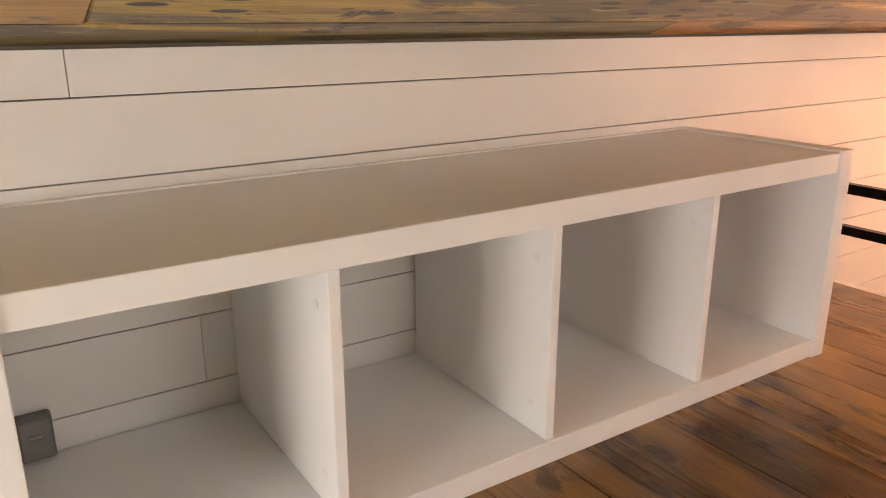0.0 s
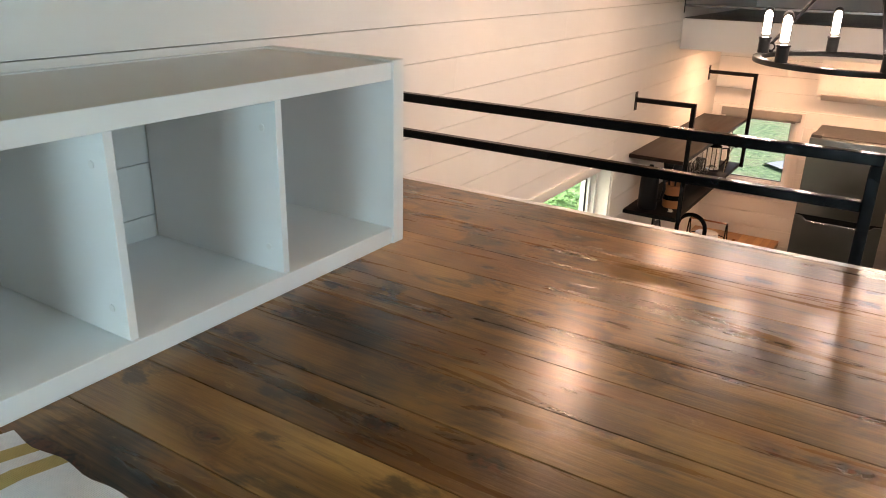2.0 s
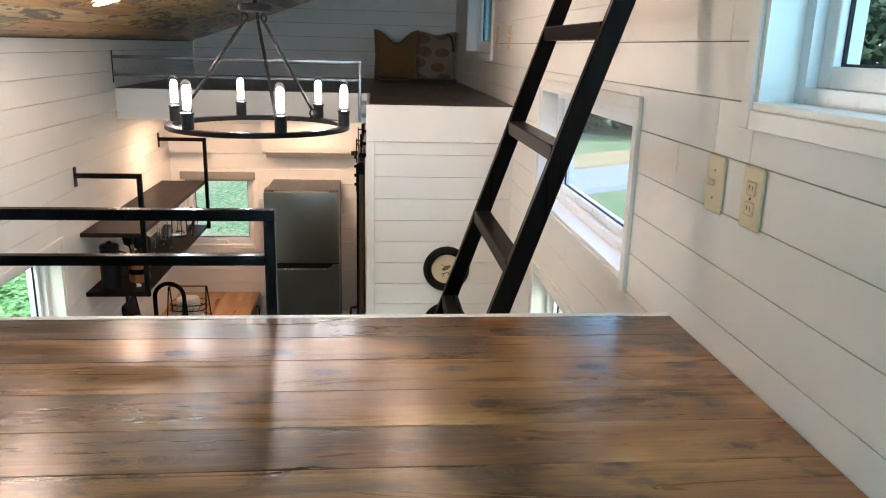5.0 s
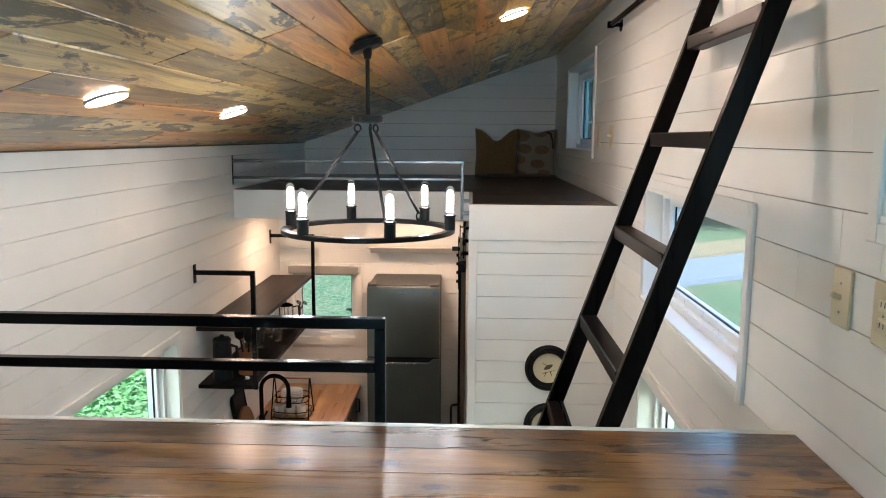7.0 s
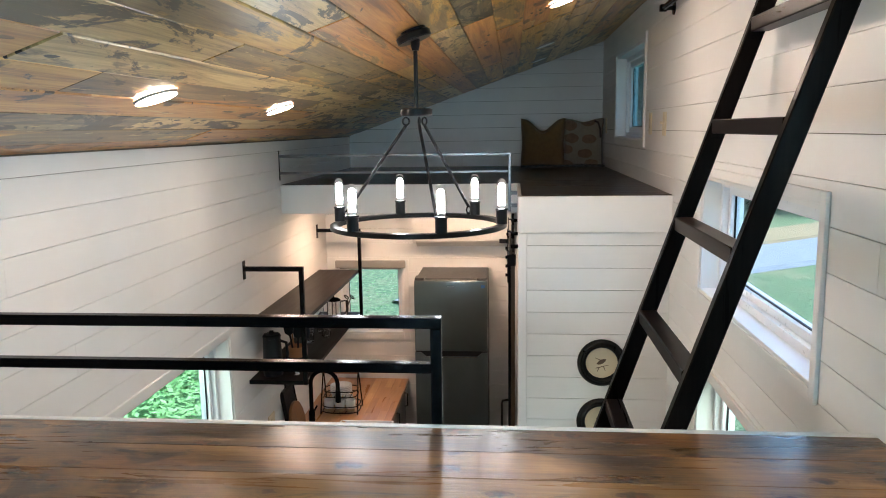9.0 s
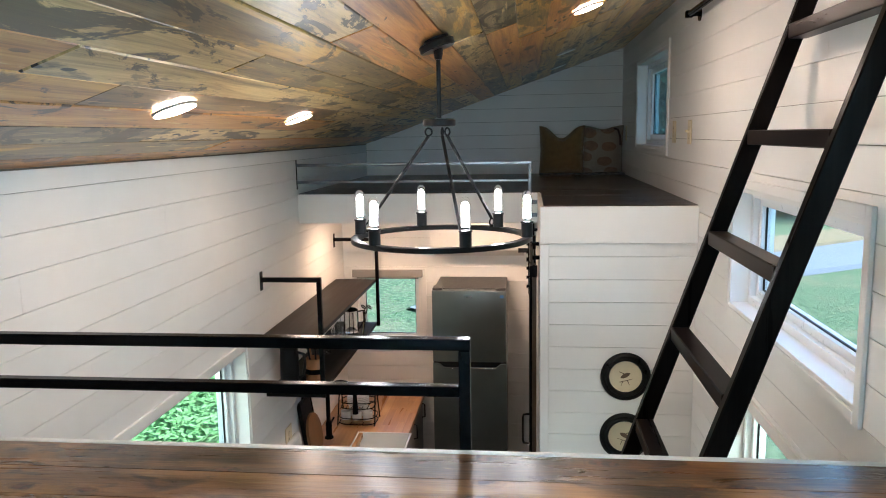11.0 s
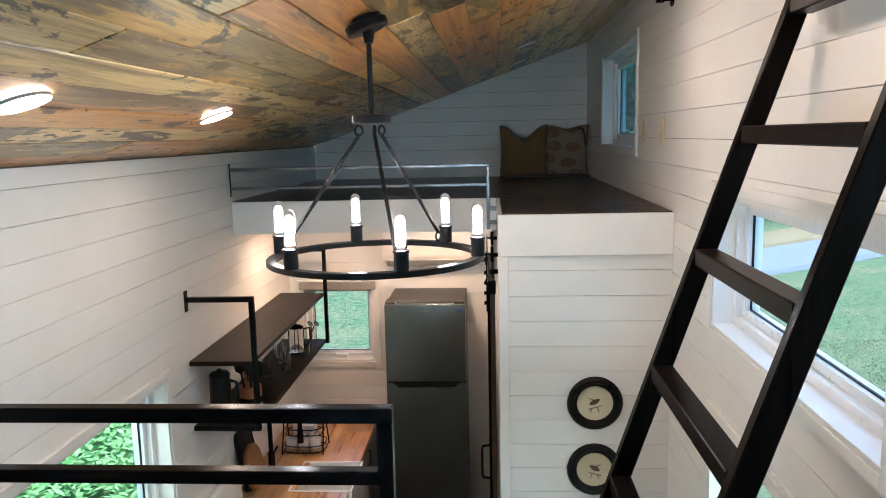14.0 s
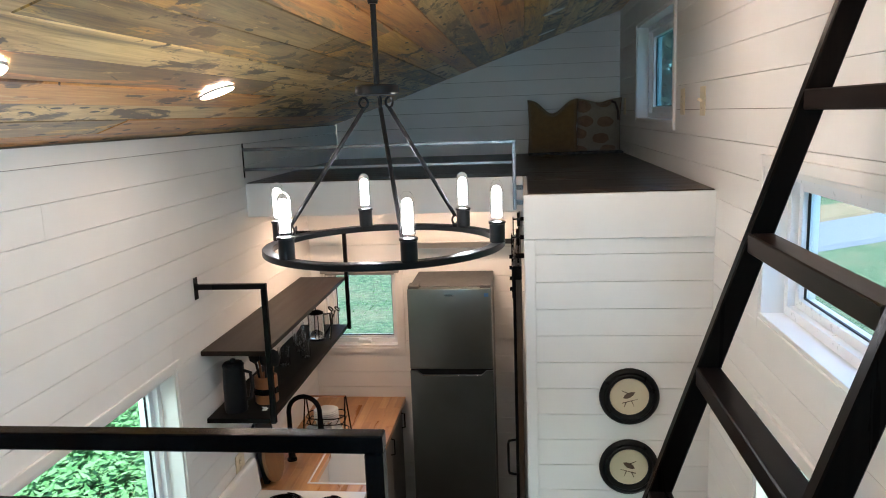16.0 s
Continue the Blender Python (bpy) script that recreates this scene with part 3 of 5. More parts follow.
# Ceiling: boards along the house, each an island of one mesh.
rnd = random.Random(5)
boards = []
nrm = Vector((0, CS, 1)).normalized()
run = Vector((0, -1, CS)).normalized()
start = Vector((0, YL + 0.02, CZ - 0.02 * CS))
length = (YL - YR + 0.04) * math.sqrt(1 + CS * CS)
s = 0.0
BUTTS = {4: 2.02, 5: 1.665}     # butt joints at known places, by row
row = 0
while s < length:
    w_ = min(0.096 if row == 0 else 0.131, length - s)
    x = XB - 0.05
    while x < XF + 0.05:
        x2 = min(XF + 0.05, x + rnd.uniform(1.5, 3.4))
        if row in BUTTS and x < BUTTS[row] < x2 + 0.8:
            x2 = BUTTS[row]
        lift = rnd.uniform(0.0, 0.004)
        bm = bx(x + 0.0006, x2 - 0.0006, 0, w_ - 0.0016, lift, lift + 0.016, 0.0028)
        m = Matrix.Translation(start + run * s) @ Matrix(((1, 0, 0, 0), (0, run.y, nrm.y, 0), (0, run.z, nrm.z, 0), (0, 0, 0, 1)))
        boards.append(moved(bm, m))
        x = x2
    s += w_
    row += 1
ceiling = part("ceiling", join(*boards), CEILING_WOOD)
tagged(ceiling, "sloping ceiling of varnished blue-stained pine boards", "ceiling", kind="structure")
roof = part("roof", moved(bx(XB - 0.3, XF + 0.3, 0, length + 0.4, 0.05, 0.2), Matrix.Translation(start - run * 0.2) @ Matrix(((1, 0, 0, 0), (0, run.y, nrm.y, 0), (0, run.z, nrm.z, 0), (0, 0, 0, 1)))), BACKING)
tagged(roof, "dark sloping roof slab over the ceiling", "roof", kind="structure")

# Near loft.
loft = part("floor_loft", bx(XB, EDGE, YR, YL, -0.17, -0.019), BACKING)
tagged(loft, "near loft floor of glossy dark-stained pine planks", "floor", kind="structure")
fascia = part("trim", bx(EDGE + 0.0005, EDGE + 0.02, YR + 0.001, YL - 0.001, -0.20, 0.001, 0.0015), TRIM)
tagged(fascia, "white painted edge board of the near loft", "trim", kind="structure")
soffit = part("ceiling_low", bx(XB, EDGE, YR + 0.001, YL - 0.001, -0.19, -0.1715), WHITE)
tagged(soffit, "white boarded ceiling under the near loft", "ceiling", kind="structure")

# Bathroom block and the sleeping loft over kitchen and bathroom.
shiplap_wall("wall_bath_front", "white shiplap front of the bathroom block", "x", BX, 1, YR + 0.001, BY - 0.038, FZ, L2 - 0.19, [], -0.034, thick=0.08)
shiplap_wall("wall_bath_side", "white shiplap side of the bathroom block", "y", BY, -1, BX + 0.09, XK - 0.001, FZ, L2 - 0.19, [(4.55, 5.3, FZ, -0.2)], -0.034, thick=0.08)
corner = part("trim", bx(BX - 0.012, BX + 0.09, BY - 0.04, BY + 0.006, FZ, L2 - 0.188, 0.002), TRIM)
tagged(corner, "white corner board of the bathroom block", "trim", kind="structure")
band = part("trim", bx(BX - 0.012, BX + 0.012, YR + 0.001, BY + 0.006, L2 - 0.187, L2 + 0.0, 0.002), TRIM)
tagged(band, "wide white band board over the bathroom front", "trim", kind="structure")
band = part("trim", bx(L2X - 0.02, L2X, BY + 0.007, YL - 0.001, L2 - 0.187, L2, 0.002), TRIM)
tagged(band, "white edge board of the sleeping loft", "trim", kind="structure")
band = part("trim", bx(BX + 0.013, L2X - 0.0005, BY - 0.013, BY + 0.006, L2 - 0.187, L2, 0.002), TRIM)
tagged(band, "white side edge board of the sleeping loft", "trim", kind="structure")
part_floor = part("floor_sleeping_loft", join(bx(BX + 0.0125, XF, YR, BY - 0.0135, L2 - 0.15, L2 - 0.012), bx(L2X, XF, BY + 0.0, YL, L2 - 0.15, L2 - 0.012)), BACKING)
tagged(part_floor, "sleeping loft floor of dark-stained pine planks", "floor", kind="structure")
under = part("ceiling_kitchen", bx(L2X, XK, BY + 0.001, YL - 0.001, L2 - 0.186, L2 - 0.1505), WHITE)
tagged(under, "white ceiling over the kitchen under the sleeping loft", "ceiling", kind="structure")

# ---- outside ----
def grass_color(nt, v):
    big = noise_(nt, v, 0.9, 6.0, 0.65)
    mid = noise_(nt, v, 9.0, 6.0, 0.7)
    a = ramp(nt, mid, (0.34, (0.014, 0.050, 0.022)), (0.5, (0.060, 0.145, 0.066)), (0.64, (0.17, 0.26, 0.14)))
    return mixc(nt, ramp(nt, big, (0.45, (0, 0, 0)), (0.72, (0.8, 0.8, 0.8))), a, (0.19, 0.20, 0.12))


def ground_material(name, fn, bump_scale, strength):
    m, nt, b = nodes_of(name)
    tc = nt.nodes.new("ShaderNodeTexCoord").outputs["Object"]
    nt.links.new(fn(nt, tc), b.inputs["Base Color"])
    b.inputs["Roughness"].default_value = 0.9
    bump_(nt, b, noise_(nt, tc, bump_scale, 6.0, 0.7), strength, 0.05)
    return m


GRASS = ground_material("mown_grass", grass_color, 14.0, 0.9)
GRAVEL = ground_material("pale_gravel", lambda nt, v: ramp(nt, noise_(nt, v, 30.0, 6.0, 0.7), (0.3, (0.12, 0.17, 0.21)), (0.7, (0.23, 0.29, 0.34))), 60.0, 0.6)
SAND = ground_material("dry_sandy_grass", lambda nt, v: ramp(nt, noise_(nt, v, 6.0, 6.0, 0.7), (0.3, (0.08, 0.12, 0.05)), (0.5, (0.23, 0.20, 0.12)), (0.7, (0.34, 0.28, 0.18))), 30.0, 0.6)
bm = bmesh.new()
bmesh.ops.create_grid(bm, x_segments=60, y_segments=60, size=160)
for v in bm.verts:
    d = math.hypot(v.co.x - 3, v.co.y)
    v.co.z = GZ + 0.25 * noise.noise(v.co * 0.05) * min(1, max(0, (d - 45) / 30))
ground = part("ground", bm, GRASS, smooth=True)
tagged(ground, "mown green lawn round the house", "lawn", kind="structure")


def ribbon(points, width, z):
    bm = bmesh.new()
    rows = []
    for i, p in enumerate(points):
        p = Vector((*p, 0))
        d = (Vector((*points[min(i + 1, len(points) - 1)], 0)) - Vector((*points[max(i - 1, 0)], 0))).normalized()
        n = Vector((-d.y, d.x, 0))
        wv = width * (0.55 if i == 0 else 1.0)
        rows.append([bm.verts.new((p + n * wv * k + Vector((0, 0, z + (0 if abs(k) < 0.5 else -0.07))))) for k in (-0.5, -0.42, 0, 0.42, 0.5)])
    for A, B in zip(rows, rows[1:]):
        for j in range(4):
            bm.faces.new((A[j], A[j + 1], B[j + 1], B[j]))
    return bm


drive = part("road", ribbon([(15.4, 1.9), (17.0, 0.4), (19.3, -3.2), (22.8, -8.8), (28, -16), (40, -30)], 3.0, GZ + 0.075), GRAVEL)
verge = part("verge", ribbon([(19.2, 1.8), (21.5, -1.8), (25.0, -7.4), (30.2, -14.6), (42, -28)], 2.2, GZ + 0.072), SAND)
tagged(verge, "dry sandy verge beside the gravel drive", "verge", kind="structure")
tagged(drive, "pale gravel drive across the lawn", "drive", kind="structure")

LEAF = ground_material("bright_weed_leaves", lambda nt, v: mixc(nt, nt.nodes.new("ShaderNodeNewGeometry").outputs["Random Per Island"], (0.07, 0.25, 0.06), (0.25, 0.52, 0.20)), 20.0, 0.1)

TUFT = ground_material("long_grass_blades", lambda nt, v: mixc(nt, nt.nodes.new("ShaderNodeNewGeometry").outputs["Random Per Island"], (0.03, 0.095, 0.04), (0.13, 0.23, 0.11)), 20.0, 0.1)


def blades(name, label, boxes, count, tall, wide, seed, leaf):
    """Grass and weeds: bent blades and leaves in one mesh."""
    r = random.Random(seed)
    verts, faces = [], []
    for _ in range(count):
        x0, x1, y0, y1 = r.choice(boxes)
        x, y = r.uniform(x0, x1), r.uniform(y0, y1)
        a, h, w = r.uniform(0, 6.283), tall * r.uniform(0.35, 1.0), wide * r.uniform(0.5, 1.2)
        dx, dy, lean = math.cos(a), math.sin(a), r.uniform(0.15, 0.8) * h
        px, py = -dy * w, dx * w
        z = GZ - 0.03 + 0.3 * tall * max(0, noise.noise((x * 0.9, y * 0.9, 3.0)))
        n = len(verts)
        verts += [(x - px * 0.4, y - py * 0.4, z), (x + px * 0.4, y + py * 0.4, z), (x + dx * lean * 0.4 + px, y + dy * lean * 0.4 + py, z + h * 0.6), (x + dx * lean * 0.4 - px, y + dy * lean * 0.4 - py, z + h * 0.6), (x + dx * lean, y + dy * lean, z + h)]
        faces += [(n, n + 1, n + 2, n + 3), (n + 3, n + 2, n + 4)]
    me = bpy.data.meshes.new(name)
    me.from_pydata(verts, [], faces)
    me.materials.append(leaf)
    return tagged(new(name, me), label, "weeds", kind="stuff")


def leafy(name, label, boxes, plants, seed):
    """Bushy weeds: stems with many small pointed leaves, in one mesh."""
    r = random.Random(seed)
    verts, faces = [], []
    for _ in range(plants):
        x0, x1, y0, y1 = r.choice(boxes)
        x, y, h = r.uniform(x0, x1), r.uniform(y0, y1), r.uniform(0.15, 0.6)
        for _ in range(14):
            k = r.random() ** 0.7
            a, out_, s_ = r.uniform(0, 6.283), r.uniform(0.02, 0.20), r.uniform(0.03, 0.075)
            c = Vector((x + math.cos(a) * out_, y + math.sin(a) * out_, GZ + h * k))
            u = Vector((math.cos(a), math.sin(a), r.uniform(-0.6, 0.5))) * s_
            w_ = Vector((-math.sin(a), math.cos(a), r.uniform(-0.4, 0.4))) * s_ * 0.45
            n = len(verts)
            verts += [tuple(c - u), tuple(c + w_), tuple(c + u), tuple(c - w_)]
            faces.append((n, n + 1, n + 2, n + 3))
    me = bpy.data.meshes.new(name)
    me.from_pydata(verts, [], faces)
    me.materials.append(LEAF)
    return tagged(new(name, me), label, "weeds", kind="stuff")


leafy("weeds", "tall bright green leafy weeds beside the house", [(3.6, 9.0, 2.2, 7.0), (6.0, 12.0, 3.0, 8.0)], 9000, 3)
blades("grass_tufts", "tufts of longer grass on the lawn", [(9, 14, -7, -3), (10, 19, -12, -3)], 26000, 0.055, 0.008, 4, TUFT)
# Blades in the bright leaf colour, added to brighten the kitchen window's view.
blades("lawn_blades", "short grass behind the kitchen, its sunlit look put into the colour", [(9.5, 22, -1, 7.5)], 14000, 0.05, 0.014, 6, LEAF)

BARK = wood("grey_brown_bark", [(0.04, 0.03, 0.022), (0.09, 0.07, 0.05), (0.15, 0.12, 0.09)], 2, 0.9, bump=0.8)
FOLIAGE = ground_material("dark_tree_foliage", lambda nt, v: mixc(nt, nt.nodes.new("ShaderNodeNewGeometry").outputs["Random Per Island"], (0.015, 0.045, 0.02), (0.05, 0.10, 0.035)), 8.0, 0.2)


def tree(x, y, h, seed):
    r = random.Random(seed)
    t = thing("tree", "broadleaf tree with a full dark green crown beyond the lawn", "tree", (x, y, GZ), group="trees beyond the lawn")
    limbs = [rod((0, 0, -0.1), (0.1, 0, h * 0.5), 0.22, 0.13, 8)]
    tips = []
    for _ in range(9):
        a, z = r.uniform(0, 6.28), h * r.uniform(0.3, 0.5)
        e = Vector((math.cos(a) * h * 0.22, math.sin(a) * h * 0.22, z + h * r.uniform(0.12, 0.4)))
        limbs.append(rod((0.05, 0, z), e, 0.08, 0.03, 6))
        tips.append(e)
    part("trunk", join(*limbs), BARK, t)
    verts, faces = [], []
    for _ in range(2600):
        c = r.choice(tips) + Vector((r.gauss(0, 1), r.gauss(0, 1), r.gauss(0, 0.9))) * h * 0.085
        u = Vector((r.uniform(-1, 1), r.uniform(-1, 1), r.uniform(-1, 1))).normalized() * 0.2
        w = u.orthogonal().normalized() * 0.11
        n = len(verts)
        verts += [c - u, c + w, c + u, c - w]
        faces.append((n, n + 1, n + 2, n + 3))
    me = bpy.data.meshes.new("crown")
    me.from_pydata([tuple(v) for v in verts], [], faces)
    me.materials.append(FOLIAGE)
    new("crown", me).parent = t


# Leaf mass added in front of the trees to darken the small window's view.
r = random.Random(77)
verts, faces = [], []
for _ in range(16000):
    c = Vector((r.uniform(33, 40), r.uniform(-26, 8), GZ + 6.5 * r.random() ** 0.8))
    u = Vector((r.uniform(-1, 1), r.uniform(-1, 1), r.uniform(-1, 1))).normalized() * r.uniform(0.15, 0.34)
    w = u.orthogonal().normalized() * 0.16
    n = len(verts)
    verts += [tuple(c - u), tuple(c + w), tuple(c + u), tuple(c - w)]
    faces.append((n, n + 1, n + 2, n + 3))
me = bpy.data.meshes.new("far_woods")
me.from_pydata(verts, [], faces)
me.materials.append(FOLIAGE)
tagged(new("far_woods", me), "mass of dark leaves added to darken the view from the sleeping loft window", "woods", kind="stuff")
for i in range(12):
    tree(36 + (i * 7) % 11, -30 + i * 3.4, 9 + (i * 5) % 4, 40 + i)
for i in range(5):
    tree(2 + i * 6, -26 - (i % 2) * 4, 10 + i % 3, 80 + i)
for i in range(4):
    tree(8 + i * 5, 17 + (i % 2) * 3, 9 + i % 3, 120 + i)


# ---- near loft: shelf, rug, railing, ladder, rod, switches ----
def cube_shelf():
    s = thing("cube_shelf", "low white laminate shelf of four empty open cubes", "shelf", (0.058, 0.988, 0))
    D, Lg, Hh, T = 0.392, 1.460, 0.419, 0.038
    for x in (0, Lg - T):
        part("side_panel", bx(x, x + T, -0.004, D, 0, Hh + 0.004, 0.0012), LAMINATE, s)
    part("top_panel", bx(T + 0.0008, Lg - T - 0.0008, 0.001, D - 0.010, Hh - T, Hh, 0.001), LAMINATE, s)
    part("back_edge", bx(T + 0.0008, Lg - T - 0.0008, D - 0.0085, D, Hh - T, Hh + 0.003, 0.001), LAMINATE, s)
    part("bottom_panel", bx(T + 0.0004, Lg - T - 0.0004, 0.001, D, 0.0, T, 0.001), LAMINATE, s)
    cell = (Lg - 2 * T - 3 * 0.016) / 4
    for i in range(3):
        x = T + cell * (i + 1) + 0.016 * i
        d = part("divider", bx(x, x + 0.016, 0.008, D, T + 0.0004, Hh - T - 0.0004, 0.0008), LAMINATE, s)
        for z in (T + 0.05, Hh - T - 0.055):
            part("plug", rod((x + 0.0002, 0.045, z), (x - 0.0015, 0.045, z), 0.0065, seg=14), TRIM, d, "white plastic fitting cap")
    return s


cube_shelf()

wb = thing("junction_box", "grey plastic electrical box low on the shiplap wall", "electrical box", (0.122, YL - 0.001, 0.068))
part("box", bx(-0.024, 0.024, -0.026, 0, -0.026, 0.042, 0.003), plain("grey_box_plastic", (0.17, 0.17, 0.17), 0.6), wb)
part("cover", bx(-0.021, 0.021, -0.030, -0.0265, -0.023, 0.039, 0.002), plain("grey_cover_plastic", (0.22, 0.22, 0.215), 0.5), wb)
part("latch", bx(-0.010, 0.009, -0.034, -0.0305, 0.012, 0.018, 0.001), CHROME, wb)


def rug_color(nt, v):
    sep = nd(nt, "SeparateXYZ", i0=v)
    y = math_(nt, "MODULO", math_(nt, "ADD", sep.outputs[1], 10.0), 0.235)
    a = math_(nt, "MULTIPLY", math_(nt, "GREATER_THAN", y, 0.02), math_(nt, "LESS_THAN", y, 0.052))
    b = math_(nt, "MULTIPLY", math_(nt, "GREATER_THAN", y, 0.078), math_(nt, "LESS_THAN", y, 0.108))
    n = noise_(nt, v, 90.0, 3.0)
    base = mixc(nt, n, (0.70, 0.74, 0.77), (0.88, 0.89, 0.89))
    return mixc(nt, math_(nt, "ADD", a, b, True), base, mixc(nt, n, (0.34, 0.24, 0.05), (0.58, 0.44, 0.13)))


def rug():
    nx, ny = 60, 90
    X0, X1, Y0, Y1 = -1.05, 0.56, -0.75, 0.96
    bm = bmesh.new()
    grid = []
    for i in range(nx + 1):
        row = []
        for j in range(ny + 1):
            x, y = X0 + (X1 - X0) * i / nx, Y0 + (Y1 - Y0) * j / ny
            e = min(i, nx - i) / nx
            z = 0.019 + 0.006 * noise.noise((x * 5, y * 5, 0)) - 0.010 * max(0, 1 - e * 28)
            x += 0.006 * noise.noise((y * 16, 2.0, 1.0)) if i == nx else 0
            row.append(bm.verts.new((x, y, z)))
        grid.append(row)
    for i in range(nx):
        for j in range(ny):
            bm.faces.new((grid[i][j], grid[i + 1][j], grid[i + 1][j + 1], grid[i][j + 1]))
    ret = bmesh.ops.extrude_face_region(bm, geom=list(bm.faces))
    for v in [g for g in ret["geom"] if isinstance(g, bmesh.types.BMVert)]:
        v.co.z = 0.0015
    r = part("rug", bm, cloth("white_woven_cotton_with_yellow_stripes", rug_color, 0.5, 130.0), smooth=True)
    return tagged(r, "thick woven white cotton throw with mustard stripes", "throw")


rug()


def loft_railing():
    X, Y1 = EDGE + 0.0215, 0.044
    r = thing("loft_railing", "black square-tube steel railing along the loft edge", "railing", (X, 0, 0))
    q = 0.026
    part("top_rail", bx(0, q, Y1, YL - 0.005, 0.230, 0.230 + q, 0.002), BLACK_METAL, r)
    part("middle_rail", bx(0.0005, q - 0.0005, Y1 + q, YL - 0.005, 0.1225, 0.1225 + q - 0.002, 0.002), BLACK_METAL, r)
    part("post", bx(0.0003, q - 0.0003, Y1 + 0.0005, Y1 + q + 0.0002, -0.17, 0.2298, 0.002), BLACK_METAL, r)
    for z in (0.243, 0.134):
        part("wall_flange", bx(-0.012, q + 0.012, YL - 0.0048, YL - 0.0008, z - 0.03, z + 0.03, 0.001), BLACK_METAL, r)
    for z in (-0.05, -0.13):
        part("bolt", rod((q, Y1 + q / 2, z), (q + 0.007, Y1 + q / 2, z), 0.008, seg=6), BLACK_METAL, r)


loft_railing()


def ladder():
    """Leans against the rod on the tall wall; its rungs run along the house."""
    y0, lean = -0.649, -0.338          # at z = 0.395, and its change with height
    def yy(z):
        return y0 + (z - 0.395) * lean
    l = thing("ladder", "black-stained wooden loft ladder leaning on the tall wall", "ladder", (0, 0, FZ))
    a = math.atan(-lean)
    zt, zb = 1.33, FZ
    Lr = (zt - zb) / math.cos(a)
    xa, xb, tw, td = 2.709, 2.070, 0.030, 0.051
    for x in (xa, xb):
        bm = bx(-tw / 2, tw / 2, -td / 2, td / 2, 0, Lr, 0.003)
        bm = moved(bm, Matrix.Translation((x, yy(zb), 0)) @ Matrix.Rotation(a, 4, "X"))
        part("rail", bm, LADDER_WOOD, l)
    z = 0.395 + 3 * 0.297
    while z > FZ + 0.15:
        bm = bx(xb + tw / 2 + 0.0005, xa - tw / 2 - 0.0005, -0.027, 0.027, -0.021, 0.021, 0.003)
        bm = moved(bm, Matrix.Translation((0, yy(z), z - 0.012 - FZ)))
        part("rung", bm, RUNG_WOOD, l)
        z -= 0.297
    return l


ladder()

lr = thing("ladder_rod", "black iron pipe rail on the tall wall for hanging the ladder", "wall rail", (0, YR, 1.262))
part("bar", tube([(4.28, 0.055, 0), (1.9, 0.055, 0)], 0.0135, 12), BLACK_METAL, lr, smooth=True)
for x in (4.28, 3.0, 1.95):
    part("bracket", join(rod((x, 0.0, 0), (x, 0.055, 0), 0.011), bx(x - 0.016, x + 0.016, 0.038, 0.072, -0.017, 0.017, 0.003)), BLACK_METAL, lr)
    part("flange", rod((x, 0.0008, 0), (x, 0.006, 0), 0.034, seg=20), BLACK_METAL, lr)


def wall_plate(name, label, cat, axis, at, w, h, kind):
    """A switch or outlet plate; at is its centre on the wall, axis the way it faces."""
    turn = {"+y": 0, "-y": 180, "-x": 90, "+x": -90}[axis]
    p = thing(name, label, cat, at, (0, 0, turn))
    part("plate", bx(-w / 2, w / 2, 0.0008, 0.0075, -h / 2, h / 2, 0.003), PLATE_SWITCH, p)
    if kind == "switch":
        part("toggle", moved(bx(-0.005, 0.005, 0.0, 0.022, -0.006, 0.006, 0.002), Matrix.Translation((0, 0.006, 0.0)) @ Matrix.Rotation(radians(22), 4, "X")), PLATE_SWITCH, p)
        for z in (-0.03, 0.03):
            part("screw", rod((0, 0.0076, z), (0, 0.0088, z), 0.003, seg=8), CHROME, p)
    else:
        for z in (-0.02, 0.02):
            s = part("socket", bx(-0.017, 0.017, 0.0077, 0.0098, z - 0.0135, z + 0.0135, 0.002), PLATE_SWITCH, p)
            for x in (-0.0065, 0.0065):
                part("slot", bx(x - 0.0012, x + 0.0012, 0.0096, 0.0101, z - 0.004, z + 0.006), BLACK_PLASTIC, s, "dark contact slot")
        part("screw", rod((0, 0.0076, 0), (0, 0.0088, 0), 0.003, seg=8), CHROME, p)
    return p


wall_plate("light_switch", "almond toggle switch on the shiplap wall beside the loft", "switch", "+y", (1.80, YR, 0.362), 0.078, 0.124, "switch")
wall_plate("power_outlet", "almond double power outlet beside the loft", "outlet", "+y", (1.637, YR, 0.362), 0.078, 0.124, "outlet")
wall_plate("power_outlet", "almond outlet beside the sleeping loft window", "outlet", "+y", (4.836, YR, 0.696), 0.078, 0.124, "outlet")
wall_plate("light_switch", "almond toggle switch in the sleeping loft", "switch", "+y", (4.426, YR, 0.694), 0.078, 0.124, "switch")
wall_plate("power_outlet", "almond outlet in the corner behind the pillows", "outlet", "+y", (6.92, YR, 0.69), 0.078, 0.124, "outlet")
wall_plate("power_outlet", "almond double outlet over the kitchen counter", "outlet", "-y", (4.67, YL, -1.12), 0.115, 0.124, "outlet")


